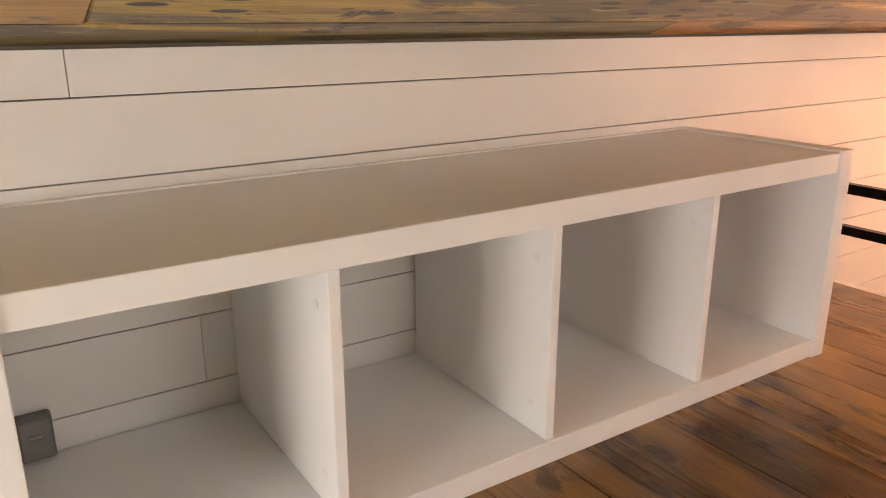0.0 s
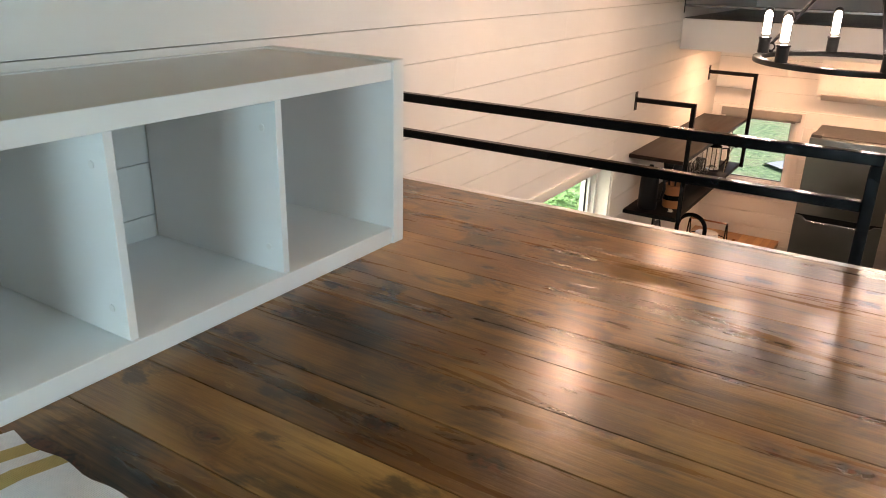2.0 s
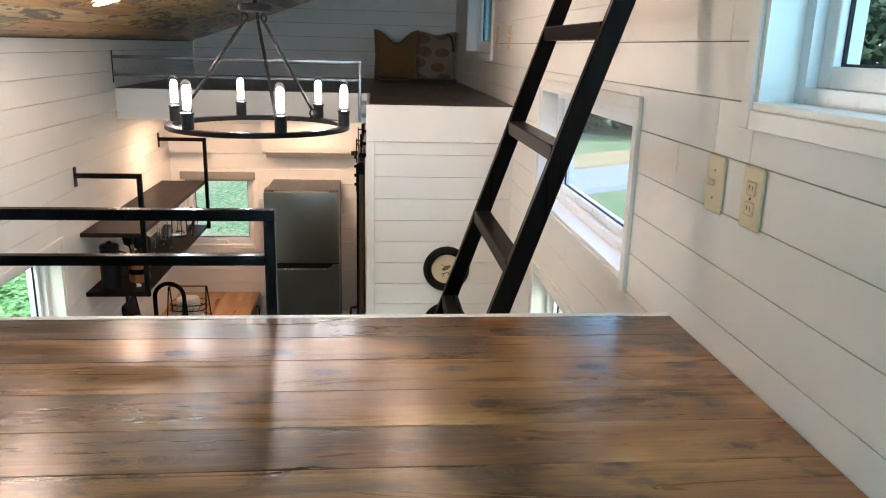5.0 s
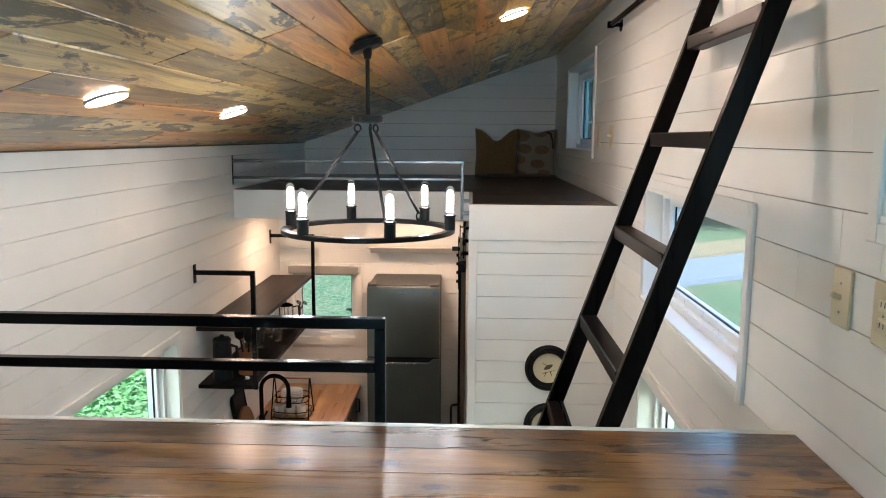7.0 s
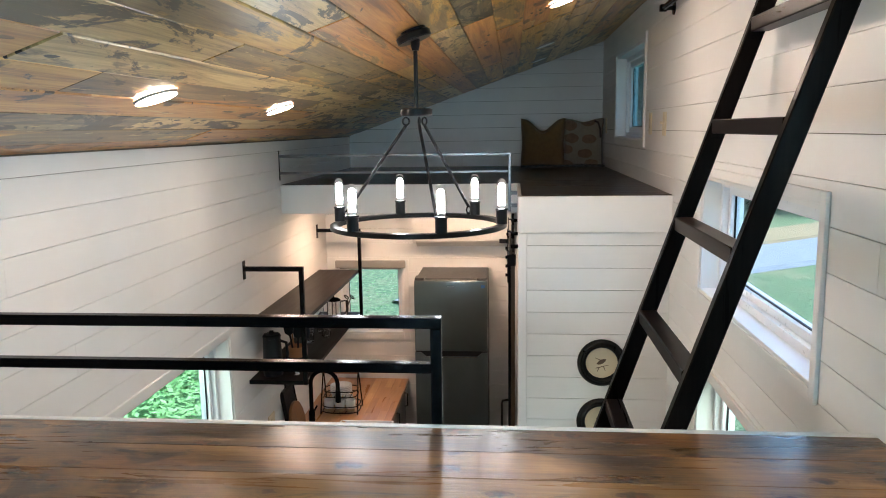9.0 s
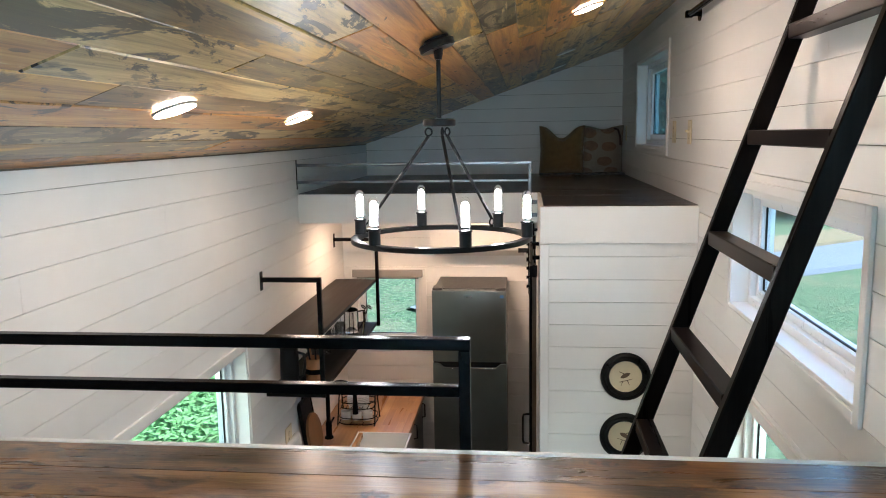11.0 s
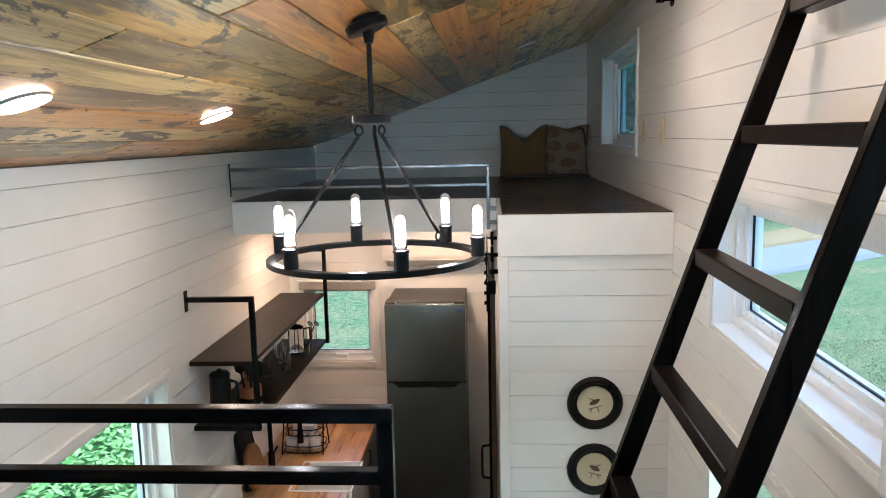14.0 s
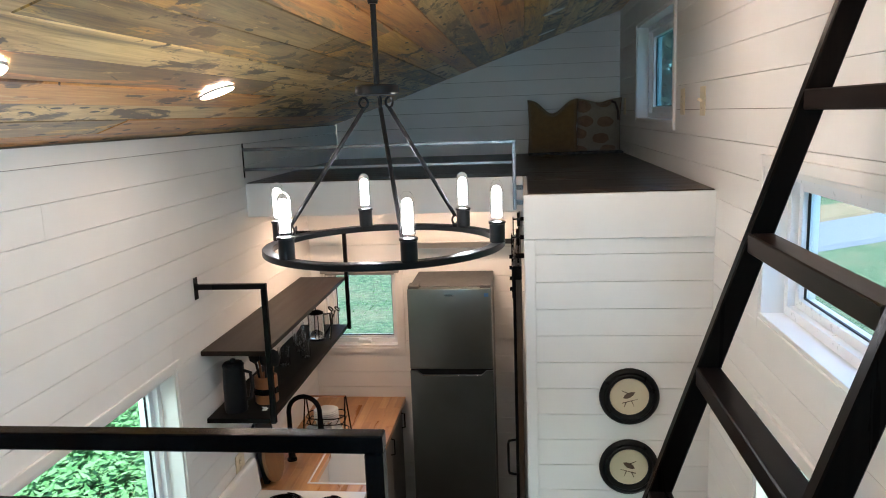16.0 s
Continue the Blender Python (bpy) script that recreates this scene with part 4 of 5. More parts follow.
# ---- lamps ----
def chandelier():
    cx, cy, z0, R, th = 2.988, 0.217, 0.355, 0.303, radians(20.9)
    c = thing("chandelier", "dark metal ring chandelier with six lit tube bulbs", "chandelier", (cx, cy, 0))
    top = ceil_z(cy)
    can = lathe([(0, 0.0), (0.058, 0.0), (0.062, 0.004), (0.062, 0.022), (0.056, 0.027), (0, 0.027)], 36)
    can = moved(can, Matrix.Translation((0, 0, top - 0.042)) @ Matrix.Rotation(-math.atan(CS), 4, "X"))
    part("canopy", can, IRON, c, smooth=True)
    collar = moved(lathe([(0, 0.0), (0.044, 0.0), (0.044, 0.022), (0, 0.022)], 32), Matrix.Translation((0, 0, top - 0.026)) @ Matrix.Rotation(-math.atan(CS), 4, "X"))
    part("mounting_plate", collar, IRON, c)
    part("swivel", moved(lathe([(0, -0.02), (0.012, -0.02), (0.016, 0.0), (0.016, 0.02), (0, 0.02)], 16), Matrix.Translation((0, 0, top - 0.056))), IRON, c)
    hub = 0.744
    part("stem", rod((0, 0, hub + 0.015), (0, 0, top - 0.06), 0.0075), IRON, c)
    part("hub", moved(lathe([(0, -0.012), (0.052, -0.012), (0.056, -0.008), (0.056, 0.009), (0.05, 0.013), (0, 0.013)], 36), Matrix.Translation((0, 0, hub))), IRON, c, smooth=True)
    zr = z0 - 0.001
    part("ring", moved(ring_bm(R, 0.028, 0.017, 96, 0.002), Matrix.Translation((0, 0, zr - 0.017))), IRON, c, smooth=True)
    for k in range(3):
        a = radians((72, 199, 326)[k])
        d = Vector((math.cos(a), math.sin(a), 0))
        lo, hi = d * (R - 0.006) + Vector((0, 0, zr + 0.03)), d * 0.042 + Vector((0, 0, hub - 0.045))
        arm = part("arm", rod(lo, hi, 0.0055), IRON, c)
        for p in (hi + Vector((0, 0, 0.014)), lo - Vector((0, 0, 0.012))):
            loop = [p + 0.013 * (math.cos(u) * d + math.sin(u) * Vector((0, 0, 1))) for u in [i * math.pi / 8 for i in range(16)]]
            part("hook", tube(loop, 0.0032, 8, True), IRON, arm)
        part("eye", rod(d * (R - 0.006) + Vector((0, 0, zr)), d * (R - 0.006) + Vector((0, 0, zr + 0.008)), 0.009), IRON, arm)
    for k in range(6):
        a = th + radians(60 * k)
        m = Matrix.Translation((R * math.cos(a), R * math.sin(a), zr))
        s = part("socket", moved(lathe([(0, 0), (0.0195, 0), (0.0195, 0.046), (0.022, 0.048), (0.022, 0.053), (0.014, 0.055), (0, 0.055)], 24), m), IRON, c, smooth=True)
        b = part("bulb", moved(lathe([(0.013, 0.054), (0.0165, 0.062), (0.0165, 0.138), (0.014, 0.149), (0.008, 0.156), (0, 0.158)], 24, False), m), BULB_GLASS, s, "clear tube bulb", True)
        b.visible_shadow = False
        part("filament", moved(lathe([(0, 0.062), (0.0118, 0.064), (0.0122, 0.130), (0.008, 0.140), (0, 0.143)], 16), m), BULB_GLOW, s, "glowing white filament")


chandelier()


LAMP_TRIM = plain("satin_lamp_trim", (0.36, 0.34, 0.32), 0.45)


def downlight(x, y, z=None, flat=False, lit=True):
    zz = ceil_z(y) if z is None else z
    d = thing("downlight", "round white ceiling downlight, lit warm" if lit else "round white ceiling downlight, switched off", "downlight", (x, y, zz - 0.001), (0 if flat else -math.degrees(math.atan(CS)), 0, 0), group="recessed downlights")
    trim = lathe([(0.0605, -0.004), (0.0606, -0.0085), (0.0622, -0.0085), (0.0650, 0.0), (0.0605, 0.0)], 40, False)
    part("trim_ring", trim, LAMP_TRIM, d)
    part("lens", lathe([(0, -0.0092), (0.0602, -0.0088), (0.0602, -0.004), (0, -0.004)], 40), KITCHEN_GLOW if flat else SPOT_GLOW if lit else TRIM, d, "frosted lens")


for x, y, on in ((2.455, 0.912, True), (3.67, 0.922, True), (3.69, -0.336, True), (2.455, -0.336, True), (5.41, -0.334, False), (6.48, -0.33, False)):
    downlight(x, y, lit=on)
for x, y in ((5.55, 1.0), (5.55, 0.25)):
    downlight(x, y, L2 - 0.186, True)


# ---- sleeping loft ----
def loft_rail_far():
    r = thing("loft_railing", "thin grey steel tube railing on the sleeping loft edge", "railing", (L2X - 0.0345, 0, 0))
    q = 0.018
    part("top_rail", bx(0, q, -0.112, YL - 0.004, 0.516, 0.516 + q, 0.002), GREY_STEEL, r)
    part("middle_rail", bx(0.001, q - 0.001, -0.112 + q, YL - 0.004, 0.408, 0.408 + q - 0.002, 0.002), GREY_STEEL, r)
    part("post", bx(0.0003, q - 0.0003, -0.1115, -0.112 + q + 0.0003, 0.16, 0.5158, 0.002), GREY_STEEL, r)
    part("wall_post", bx(0.0003, q - 0.0003, YL - 0.0038, YL - 0.001, 0.37, 0.56, 0.001), BLACK_METAL, r)
    for z in (0.20, 0.28):
        part("mounting_tab", bx(-0.004, q + 0.004, -0.152, -0.1125, z - 0.012, z + 0.012, 0.001), GREY_STEEL, r)


loft_rail_far()


def pillow(name, label, at, w, h, d, material, dent=0.0, lean=0, turn=0):
    bm = bmesh.new()
    n = 22
    grid = {}
    for side in (1, -1):
        for i in range(n + 1):
            for j in range(n + 1):
                u, v = 2 * i / n - 1, 2 * j / n - 1
                edge = i in (0, n) or j in (0, n)
                if edge and (i, j) in grid:
                    grid[(side, i, j)] = grid[(i, j)]
                    continue
                puff = max(0.0, (1 - u ** 4) * (1 - v ** 4)) ** 0.6
                pinch = 1 - 0.07 * (1 - abs(u)) * abs(v) ** 6 - 0.0
                pin2 = 1 - 0.06 * (1 - abs(v)) * abs(u) ** 6
                x, z = u * w / 2 * pin2, v * h / 2 * pinch
                z -= dent * max(0, v) ** 2 * math.exp(-(u * 2.2) ** 2)
                y = side * d / 2 * puff * (1 - 0.5 * dent / h * max(0, v) * 2 * math.exp(-(u * 2) ** 2)) + 0.006 * noise.noise((u * 3, v * 3, side * 2.0)) * puff
                vert = bm.verts.new((x, y, z + h / 2))
                grid[(side, i, j)] = vert
                if edge:
                    grid[(i, j)] = vert
        for i in range(n):
            for j in range(n):
                f = (grid[(side, i, j)], grid[(side, i + 1, j)], grid[(side, i + 1, j + 1)], grid[(side, i, j + 1)])
                bm.faces.new(f if side > 0 else f[::-1])
    m = pose(*at, 0, 0, turn) @ pose(0, 0, 0, lean, 0, 0)
    me = bpy.data.meshes.new(name)
    bmesh.ops.recalc_face_normals(bm, faces=bm.faces)
    bm.to_mesh(me)
    bm.free()
    for p in me.polygons:
        p.use_smooth = True
    me.materials.append(material)
    ob = new(name, me)
    ob.matrix_basis = m
    return tagged(ob, label, "pillow")


MUSTARD = cloth("mustard_linen", lambda nt, v: mixc(nt, noise_(nt, v, 30.0, 4.0), (0.15, 0.078, 0.02), (0.26, 0.145, 0.042)), 0.5, 260.0)


def leaf_print(nt, v):
    sep = nd(nt, "SeparateXYZ", i0=v)
    flat = nd(nt, "CombineXYZ", i0=math_(nt, "MULTIPLY", sep.outputs[0], 5.6), i1=math_(nt, "MULTIPLY", sep.outputs[2], 8.4)).outputs[0]
    d, _ = cells(nt, flat, 0.45)
    leaf = math_(nt, "LESS_THAN", math_(nt, "ADD", d, math_(nt, "MULTIPLY", noise_(nt, v, 22.0), 0.15)), 0.42)
    base = mixc(nt, noise_(nt, v, 70.0, 3.0), (0.22, 0.18, 0.13), (0.36, 0.30, 0.22))
    return mixc(nt, leaf, base, mixc(nt, noise_(nt, v, 24.0, 4.0), (0.12, 0.06, 0.035), (0.30, 0.18, 0.10)))


LEAF_PRINT = cloth("cream_cloth_with_brown_leaf_print", leaf_print, 0.5, 260.0)
pillow("pillow", "mustard linen pillow with a dented top, propped on the wall", (7.06, -0.385, L2 + 0.005), 0.385, 0.435, 0.15, MUSTARD, 0.12, 14, -90)
p2 = pillow("pillow", "cream pillow with brown leaf print and a dark strap", (7.07, -0.735, L2 + 0.005), 0.345, 0.425, 0.14, LEAF_PRINT, 0.02, 11, -90)
strap = part("strap", tube([(0.09, -0.05, 0.405), (0.115, -0.075, 0.40), (0.135, -0.08, 0.34), (0.14, -0.075, 0.27)], 0.009, 8), plain("dark_leather", (0.05, 0.02, 0.012), 0.6), p2, "dark leather strap", True)
FRINGE = plain("cream_cotton_fringe", (0.12, 0.11, 0.10), 0.9)
th = thing("folded_blanket", "thin dark folded blanket with a cream stitched edge under the pillows", "blanket", (6.93, -0.555, L2 + 0.0045))
part("cloth", bx(0, 0.28, -0.36, 0.36, 0, 0.014, 0.004), plain("dark_wool", (0.05, 0.045, 0.045), 0.95), th)
for i in range(13):
    part("stitch", bx(-0.0025, 0.004, -0.35 + i * 0.054, -0.35 + i * 0.054 + 0.03, 0.003, 0.0165, 0.001), FRINGE, th)


# ---- bathroom block ----
PICTURE = plain("aged_cream_print", (0.64, 0.55, 0.38), 0.6, grain=25, spread=0.2)
INK = plain("brown_print_ink", (0.10, 0.06, 0.035), 0.7)


def round_picture(z, flip):
    p = thing("round_picture", "round cream print of a twig in a wide black wooden frame", "picture", (BX, -0.585, z), (0, 0, 0), group="round pictures on the bathroom front")
    turn = Matrix.Rotation(radians(-90), 4, "Y")
    part("frame", moved(lathe([(0.083, 0.001), (0.125, 0.001), (0.127, 0.008), (0.122, 0.02), (0.112, 0.026), (0.104, 0.022), (0.098, 0.027), (0.088, 0.022), (0.082, 0.012), (0.083, 0.001)], 56, False), turn), plain("black_painted_frame", (0.004, 0.004, 0.004), 0.3, spread=0.3, grain=30, spec=0.15), p, smooth=True)
    part("print", moved(lathe([(0, 0.006), (0.084, 0.006), (0.084, 0.0075), (0, 0.0075)], 48), turn), PICTURE, p)
    s = -1 if flip else 1
    body = moved(lathe([(0, -0.03), (0.009, -0.018), (0.012, 0.0), (0.008, 0.016), (0.0, 0.028)], 14), Matrix.Translation((-0.0085, 0.0, 0.006)) @ Matrix.Rotation(radians(62 * s), 4, "X") @ Matrix.Diagonal((0.1, 1, 1, 1)))
    part("drawn_shape", body, INK, p, "plain brown drawn shape")
    for a, b in (((0.03, -0.03), (-0.035, -0.012)), ((-0.01, -0.02), (-0.02, -0.045)), ((0.012, -0.025), (0.022, -0.048)), ((0.006, 0.014), (0.032, 0.026))):
        part("drawn_twig", rod((-0.0085, a[0] * s, a[1]), (-0.0085, b[0] * s, b[1]), 0.0022, 0.0012, 6), INK, p)


round_picture(-0.538, False)
round_picture(-0.86, True)


def barn_door():
    y0 = BY + 0.022
    d = thing("barn_door", "sliding wooden barn door on a black steel track, seen edge-on", "door", (0, 0, 0))
    part("panel", bx(4.24, 5.12, y0, y0 + 0.022, FZ + 0.015, 0.02, 0.002), DOOR_WOOD, d, "brown wooden boards")
    part("face_frame", join(bx(4.24, 4.36, y0 + 0.0225, y0 + 0.036, FZ + 0.015, 0.02, 0.002), bx(5.0, 5.12, y0 + 0.0225, y0 + 0.036, FZ + 0.015, 0.02, 0.002), bx(4.36, 5.0, y0 + 0.0225, y0 + 0.036, -0.13, 0.02, 0.002)), BLACK_METAL, d, "black painted frame")
    part("track", bx(4.20, 6.2, y0 + 0.006, y0 + 0.014, 0.045, 0.085, 0.001), BLACK_METAL, d)
    for x in (4.26, 4.75, 5.4, 6.0):
        part("standoff", rod((x, BY + 0.0005, 0.065), (x, y0 + 0.022, 0.065), 0.011), BLACK_METAL, d)
    for x in (4.42, 4.98):
        w = part("roller", rod((x, y0 + 0.003, 0.122), (x, y0 + 0.019, 0.122), 0.037, seg=28), BLACK_METAL, d)
        part("hanger", join(bx(x - 0.02, x + 0.02, y0 + 0.0365, y0 + 0.042, -0.16, 0.135, 0.001), bx(x - 0.02, x + 0.02, y0 + 0.02, y0 + 0.042, 0.12, 0.126)), BLACK_METAL, w, "flat black strap")
        for z in (0.03, -0.02, -0.07, -0.12):
            part("bolt", rod((x, y0 + 0.042, z), (x, y0 + 0.052, z), 0.009, seg=6), BLACK_METAL, w)
    part("stop", join(bx(4.205, 4.235, y0 - 0.004, y0 + 0.034, -0.03, 0.03, 0.002), bx(4.198, 4.206, y0 + 0.004, y0 + 0.016, -0.02, 0.022, 0.001)), BLACK_METAL, d)
    part("handle", tube([(4.30, y0 + 0.036, -0.80), (4.30, y0 + 0.068, -0.805), (4.30, y0 + 0.072, -0.82), (4.30, y0 + 0.072, -0.95), (4.30, y0 + 0.068, -0.965), (4.30, y0 + 0.036, -0.97)], 0.006, 8), BLACK_METAL, d, smooth=True)
    part("floor_guide", bx(4.235, 4.25, y0 - 0.008, y0 + 0.03, -1.38, -1.28, 0.002), BLACK_METAL, d)


barn_door()


# ---- kitchen ----
def fridge():
    x, y0, y1, top, split = 5.695, 0.062, 0.604, -0.405, -0.957
    f = thing("fridge", "dark stainless two-door fridge with the freezer on top", "fridge", (0, 0, FZ))
    def z(v):
        return v - FZ
    side = plain("dark_grey_fridge_side", (0.075, 0.073, 0.072), 0.5, 0.2)
    part("body", bx(x + 0.062, XK - 0.01, y0 + 0.006, y1 - 0.006, 0.03, z(top) - 0.006, 0.006, 2), side, f, "dark grey cabinet")
    part("freezer_door", bx(x, x + 0.058, y0, y1, z(split) + 0.006, z(top) - 0.012, 0.007, 3), BRUSHED, f, smooth=True)
    sp = z(split)
    face = [(y0, 0.06), (y1, 0.06), (y1, sp - 0.006), (y1 - 0.045, sp - 0.008), (y1 - 0.078, sp - 0.038), (y0 + 0.078, sp - 0.038), (y0 + 0.045, sp - 0.008), (y0, sp - 0.006)]
    d = part("fridge_door", prism(face, "x", x, x + 0.058), BRUSHED, f)
    part("grip_recess", bx(x + 0.020, x + 0.056, y0 + 0.002, y1 - 0.002, sp - 0.05, sp + 0.0055), BLACK_PLASTIC, d, "black grip recess")
    part("grip_edge", tube([(x + 0.0005, y1 - 0.079, sp - 0.0395), (x + 0.0005, y0 + 0.079, sp - 0.0395)], 0.0018, 8), CHROME, d, "bright chamfered edge")
    for y in (y0 + 0.04, y1 - 0.04):
        part("hinge_cover", bx(x + 0.01, x + 0.11, y - 0.035, y + 0.035, z(top) - 0.0118, z(top) + 0.008, 0.003), side, f, "black hinge cover")
    part("nameplate", bx(x - 0.0015, x - 0.0003, 0.31, 0.36, z(-0.463), z(-0.457)), CHROME, f, "small bright nameplate")
    part("sticker", bx(x - 0.0008, x - 0.0003, y0 + 0.02, y0 + 0.048, z(-0.47), z(-0.448)), plain("blue_sticker", (0.05, 0.16, 0.36), 0.4), f)
    part("plinth", bx(x + 0.03, XK - 0.02, y0 + 0.02, y1 - 0.02, 0, 0.055), BLACK_PLASTIC, f)


fridge()

ac = thing("wall_air_conditioner", "white wall-mounted air conditioner over the fridge", "air conditioner", (XK, 0.265, -0.2))
prof = [(0.0, 0.285), (-0.15, 0.285), (-0.19, 0.27), (-0.205, 0.23), (-0.205, 0.07), (-0.195, 0.035), (-0.165, 0.008), (-0.12, 0.0), (0.0, 0.0)]
bm = bmesh.new()
A = [bm.verts.new((x - 0.0006, -0.385, z)) for x, z in prof]
B = [bm.verts.new((x - 0.0006, 0.385, z)) for x, z in prof]
bm.faces.new(A), bm.faces.new(B[::-1])
for i in range(len(prof)):
    j = (i + 1) % len(prof)
    bm.faces.new((A[i], B[i], B[j], A[j]))
part("case", bm, plain("white_appliance_plastic", (0.80, 0.78, 0.75), 0.3, spread=0.02), ac, smooth=True)
part("louver", moved(bx(-0.04, 0.04, -0.33, 0.36, -0.004, 0.004, 0.002), Matrix.Translation((-0.172, 0, 0.006)) @ Matrix.Rotation(radians(38), 4, "Y")), plain("pale_grey_louver", (0.6, 0.58, 0.55), 0.4), ac)
part("display", bx(-0.211, -0.17, -0.372, -0.285, 0.012, 0.045, 0.002), BLACK_PLASTIC, ac, "dark display window")


def wall_shelf():
    s = thing("wall_shelf", "walnut boards on black square-tube brackets, the lower one coloured as shaded", "shelf", (0, 0, 0))
    x0, x1, yf = 4.33, 5.965, 1.068
    # Both boards are walnut; the lower one has the shade painted in.
    for z, m_ in ((-0.385, SHELF_WOOD), (-0.722, SHADED_BOARD)):
        part("board", bx(x0, x1, yf, YL - 0.002, z - 0.024, z, 0.002), m_, s)
    for x in (4.345, 5.95):
        b = part("bracket", join(bx(x - 0.0125, x + 0.0125, yf - 0.026, YL - 0.006, -0.088, -0.062, 0.002), bx(x - 0.0123, x + 0.0123, yf - 0.0258, yf - 0.0008, -0.748, -0.0885, 0.002)), BLACK_METAL, s, "black square steel tube")
        part("flange", bx(x - 0.018, x + 0.018, YL - 0.0058, YL - 0.0008, -0.135, -0.03, 0.001), BLACK_METAL, b)


wall_shelf()
SHZ = -0.722
k = thing("black_canister", "tall matte black insulated coffee pot on the lower shelf", "coffee pot", (4.44, 1.275, SHZ))
part("body", lathe([(0, 0.0), (0.053, 0.0), (0.056, 0.008), (0.055, 0.11), (0.053, 0.18), (0.050, 0.222), (0, 0.222)], 32), BLACK_PLASTIC, k, smooth=True)
part("lid", lathe([(0.051, 0.2225), (0.053, 0.234), (0.045, 0.246), (0.015, 0.250), (0.012, 0.264), (0, 0.266)], 28), BLACK_PLASTIC, k, smooth=True)
part("handle", tube([(0.0, -0.048, 0.205), (0, -0.085, 0.195), (0, -0.09, 0.13), (0, -0.078, 0.07), (0, -0.053, 0.055)], 0.009, 8), BLACK_PLASTIC, k, smooth=True)
part("spout", tube([(0.036, 0.026, 0.205), (0.058, 0.03, 0.225), (0.07, 0.03, 0.23)], 0.011, 8), BLACK_PLASTIC, k)

COPPER = plain("orange_brown_wood", (0.30, 0.12, 0.05), 0.4)
u = thing("utensil_holder", "round brown wooden crock holding dark utensils on the shelf", "utensil crock", (4.56, 1.16, SHZ))
part("crock", lathe([(0, 0), (0.055, 0), (0.058, 0.006), (0.058, 0.135), (0.05, 0.14), (0.05, 0.02), (0, 0.02)], 28), COPPER, u, smooth=True)
part("band", moved(ring_bm(0.0595, 0.004, 0.03, 32), Matrix.Translation((0, 0, 0.05))), BLACK_METAL, u, "black metal band")
for i, (dx, dy, h) in enumerate(((0.02, 0.03, 0.25), (-0.02, -0.01, 0.22), (0.01, -0.03, 0.20), (-0.025, 0.025, 0.24))):
    t_ = part("utensil", rod((dx * 0.5, dy * 0.5, 0.03), (dx * 1.4, dy * 1.4, h), 0.006), BLACK_PLASTIC if i % 2 else COPPER, u)
    part("utensil_head", moved(lathe([(0, -0.05), (0.024, -0.035), (0.032, 0.0), (0.024, 0.035), (0, 0.05)], 14), Matrix.Translation((dx * 1.5, dy * 1.5, h + 0.02)) @ Matrix.Diagonal((0.35, 1, 1, 1))), BLACK_PLASTIC, t_, "dark utensil head")
tg = thing("price_tag", "small folded white card on the lower shelf", "card", (4.45, 1.135, SHZ))
part("card", moved(bx(-0.018, 0.018, -0.012, 0.012, 0.0, 0.0016), Matrix.Translation((0, 0, 0.008)) @ Matrix.Rotation(radians(34), 4, "Y")), plain("white_card", (0.8, 0.8, 0.78), 0.6), tg)
part("fold", bx(-0.016, 0.016, -0.012, 0.012, 0.0002, 0.0014), plain("white_card_base", (0.78, 0.78, 0.76), 0.6), tg)

fp = thing("french_press", "glass coffee press with a black metal frame on the shelf", "coffee press", (5.62, 1.19, SHZ))
g = part("beaker", lathe([(0, 0.012), (0.046, 0.012), (0.048, 0.018), (0.048, 0.17), (0.046, 0.17), (0.046, 0.02), (0, 0.02)], 28), JAR_GLASS, fp, "clear glass beaker", True)
part("base", lathe([(0, 0), (0.052, 0), (0.052, 0.011), (0, 0.011)], 28), BLACK_PLASTIC, fp)
for a in range(4):
    c_, s_ = math.cos(a * 1.571 + 0.5), math.sin(a * 1.571 + 0.5)
    part("frame_bar", rod((0.0515 * c_, 0.0515 * s_, 0.005), (0.0515 * c_, 0.0515 * s_, 0.165), 0.003, seg=8), BLACK_METAL, fp)
part("lid", lathe([(0.049, 0.171), (0.05, 0.178), (0.03, 0.19), (0.004, 0.194), (0.004, 0.225), (0.011, 0.228), (0.011, 0.245), (0, 0.25)], 28), BLACK_METAL, fp, smooth=True)
part("handle", tube([(0.02, -0.05, 0.16), (0.03, -0.085, 0.165), (0.03, -0.09, 0.09), (0.02, -0.052, 0.03)], 0.007, 8), BLACK_PLASTIC, fp, smooth=True)
for i, (x, y, r_, h) in enumerate(((5.36, 1.22, 0.036, 0.115), (5.25, 1.16, 0.034, 0.105), (5.10, 1.24, 0.036, 0.11), (5.48, 1.27, 0.038, 0.15))):
    j_ = thing("glass_jar", "clear drinking glass standing on the lower shelf", "glass", (x, y, SHZ), group="glasses on the shelf")
    part("glass", lathe([(0, 0.0), (r_ * 0.86, 0.0), (r_, h), (r_ * 0.94, h), (r_ * 0.8, 0.008), (0, 0.008)], 24), JAR_GLASS, j_, smooth=True)
sc = thing("scissors", "black-handled kitchen scissors hung from the shelf bracket", "scissors", (5.72, 1.10, SHZ))
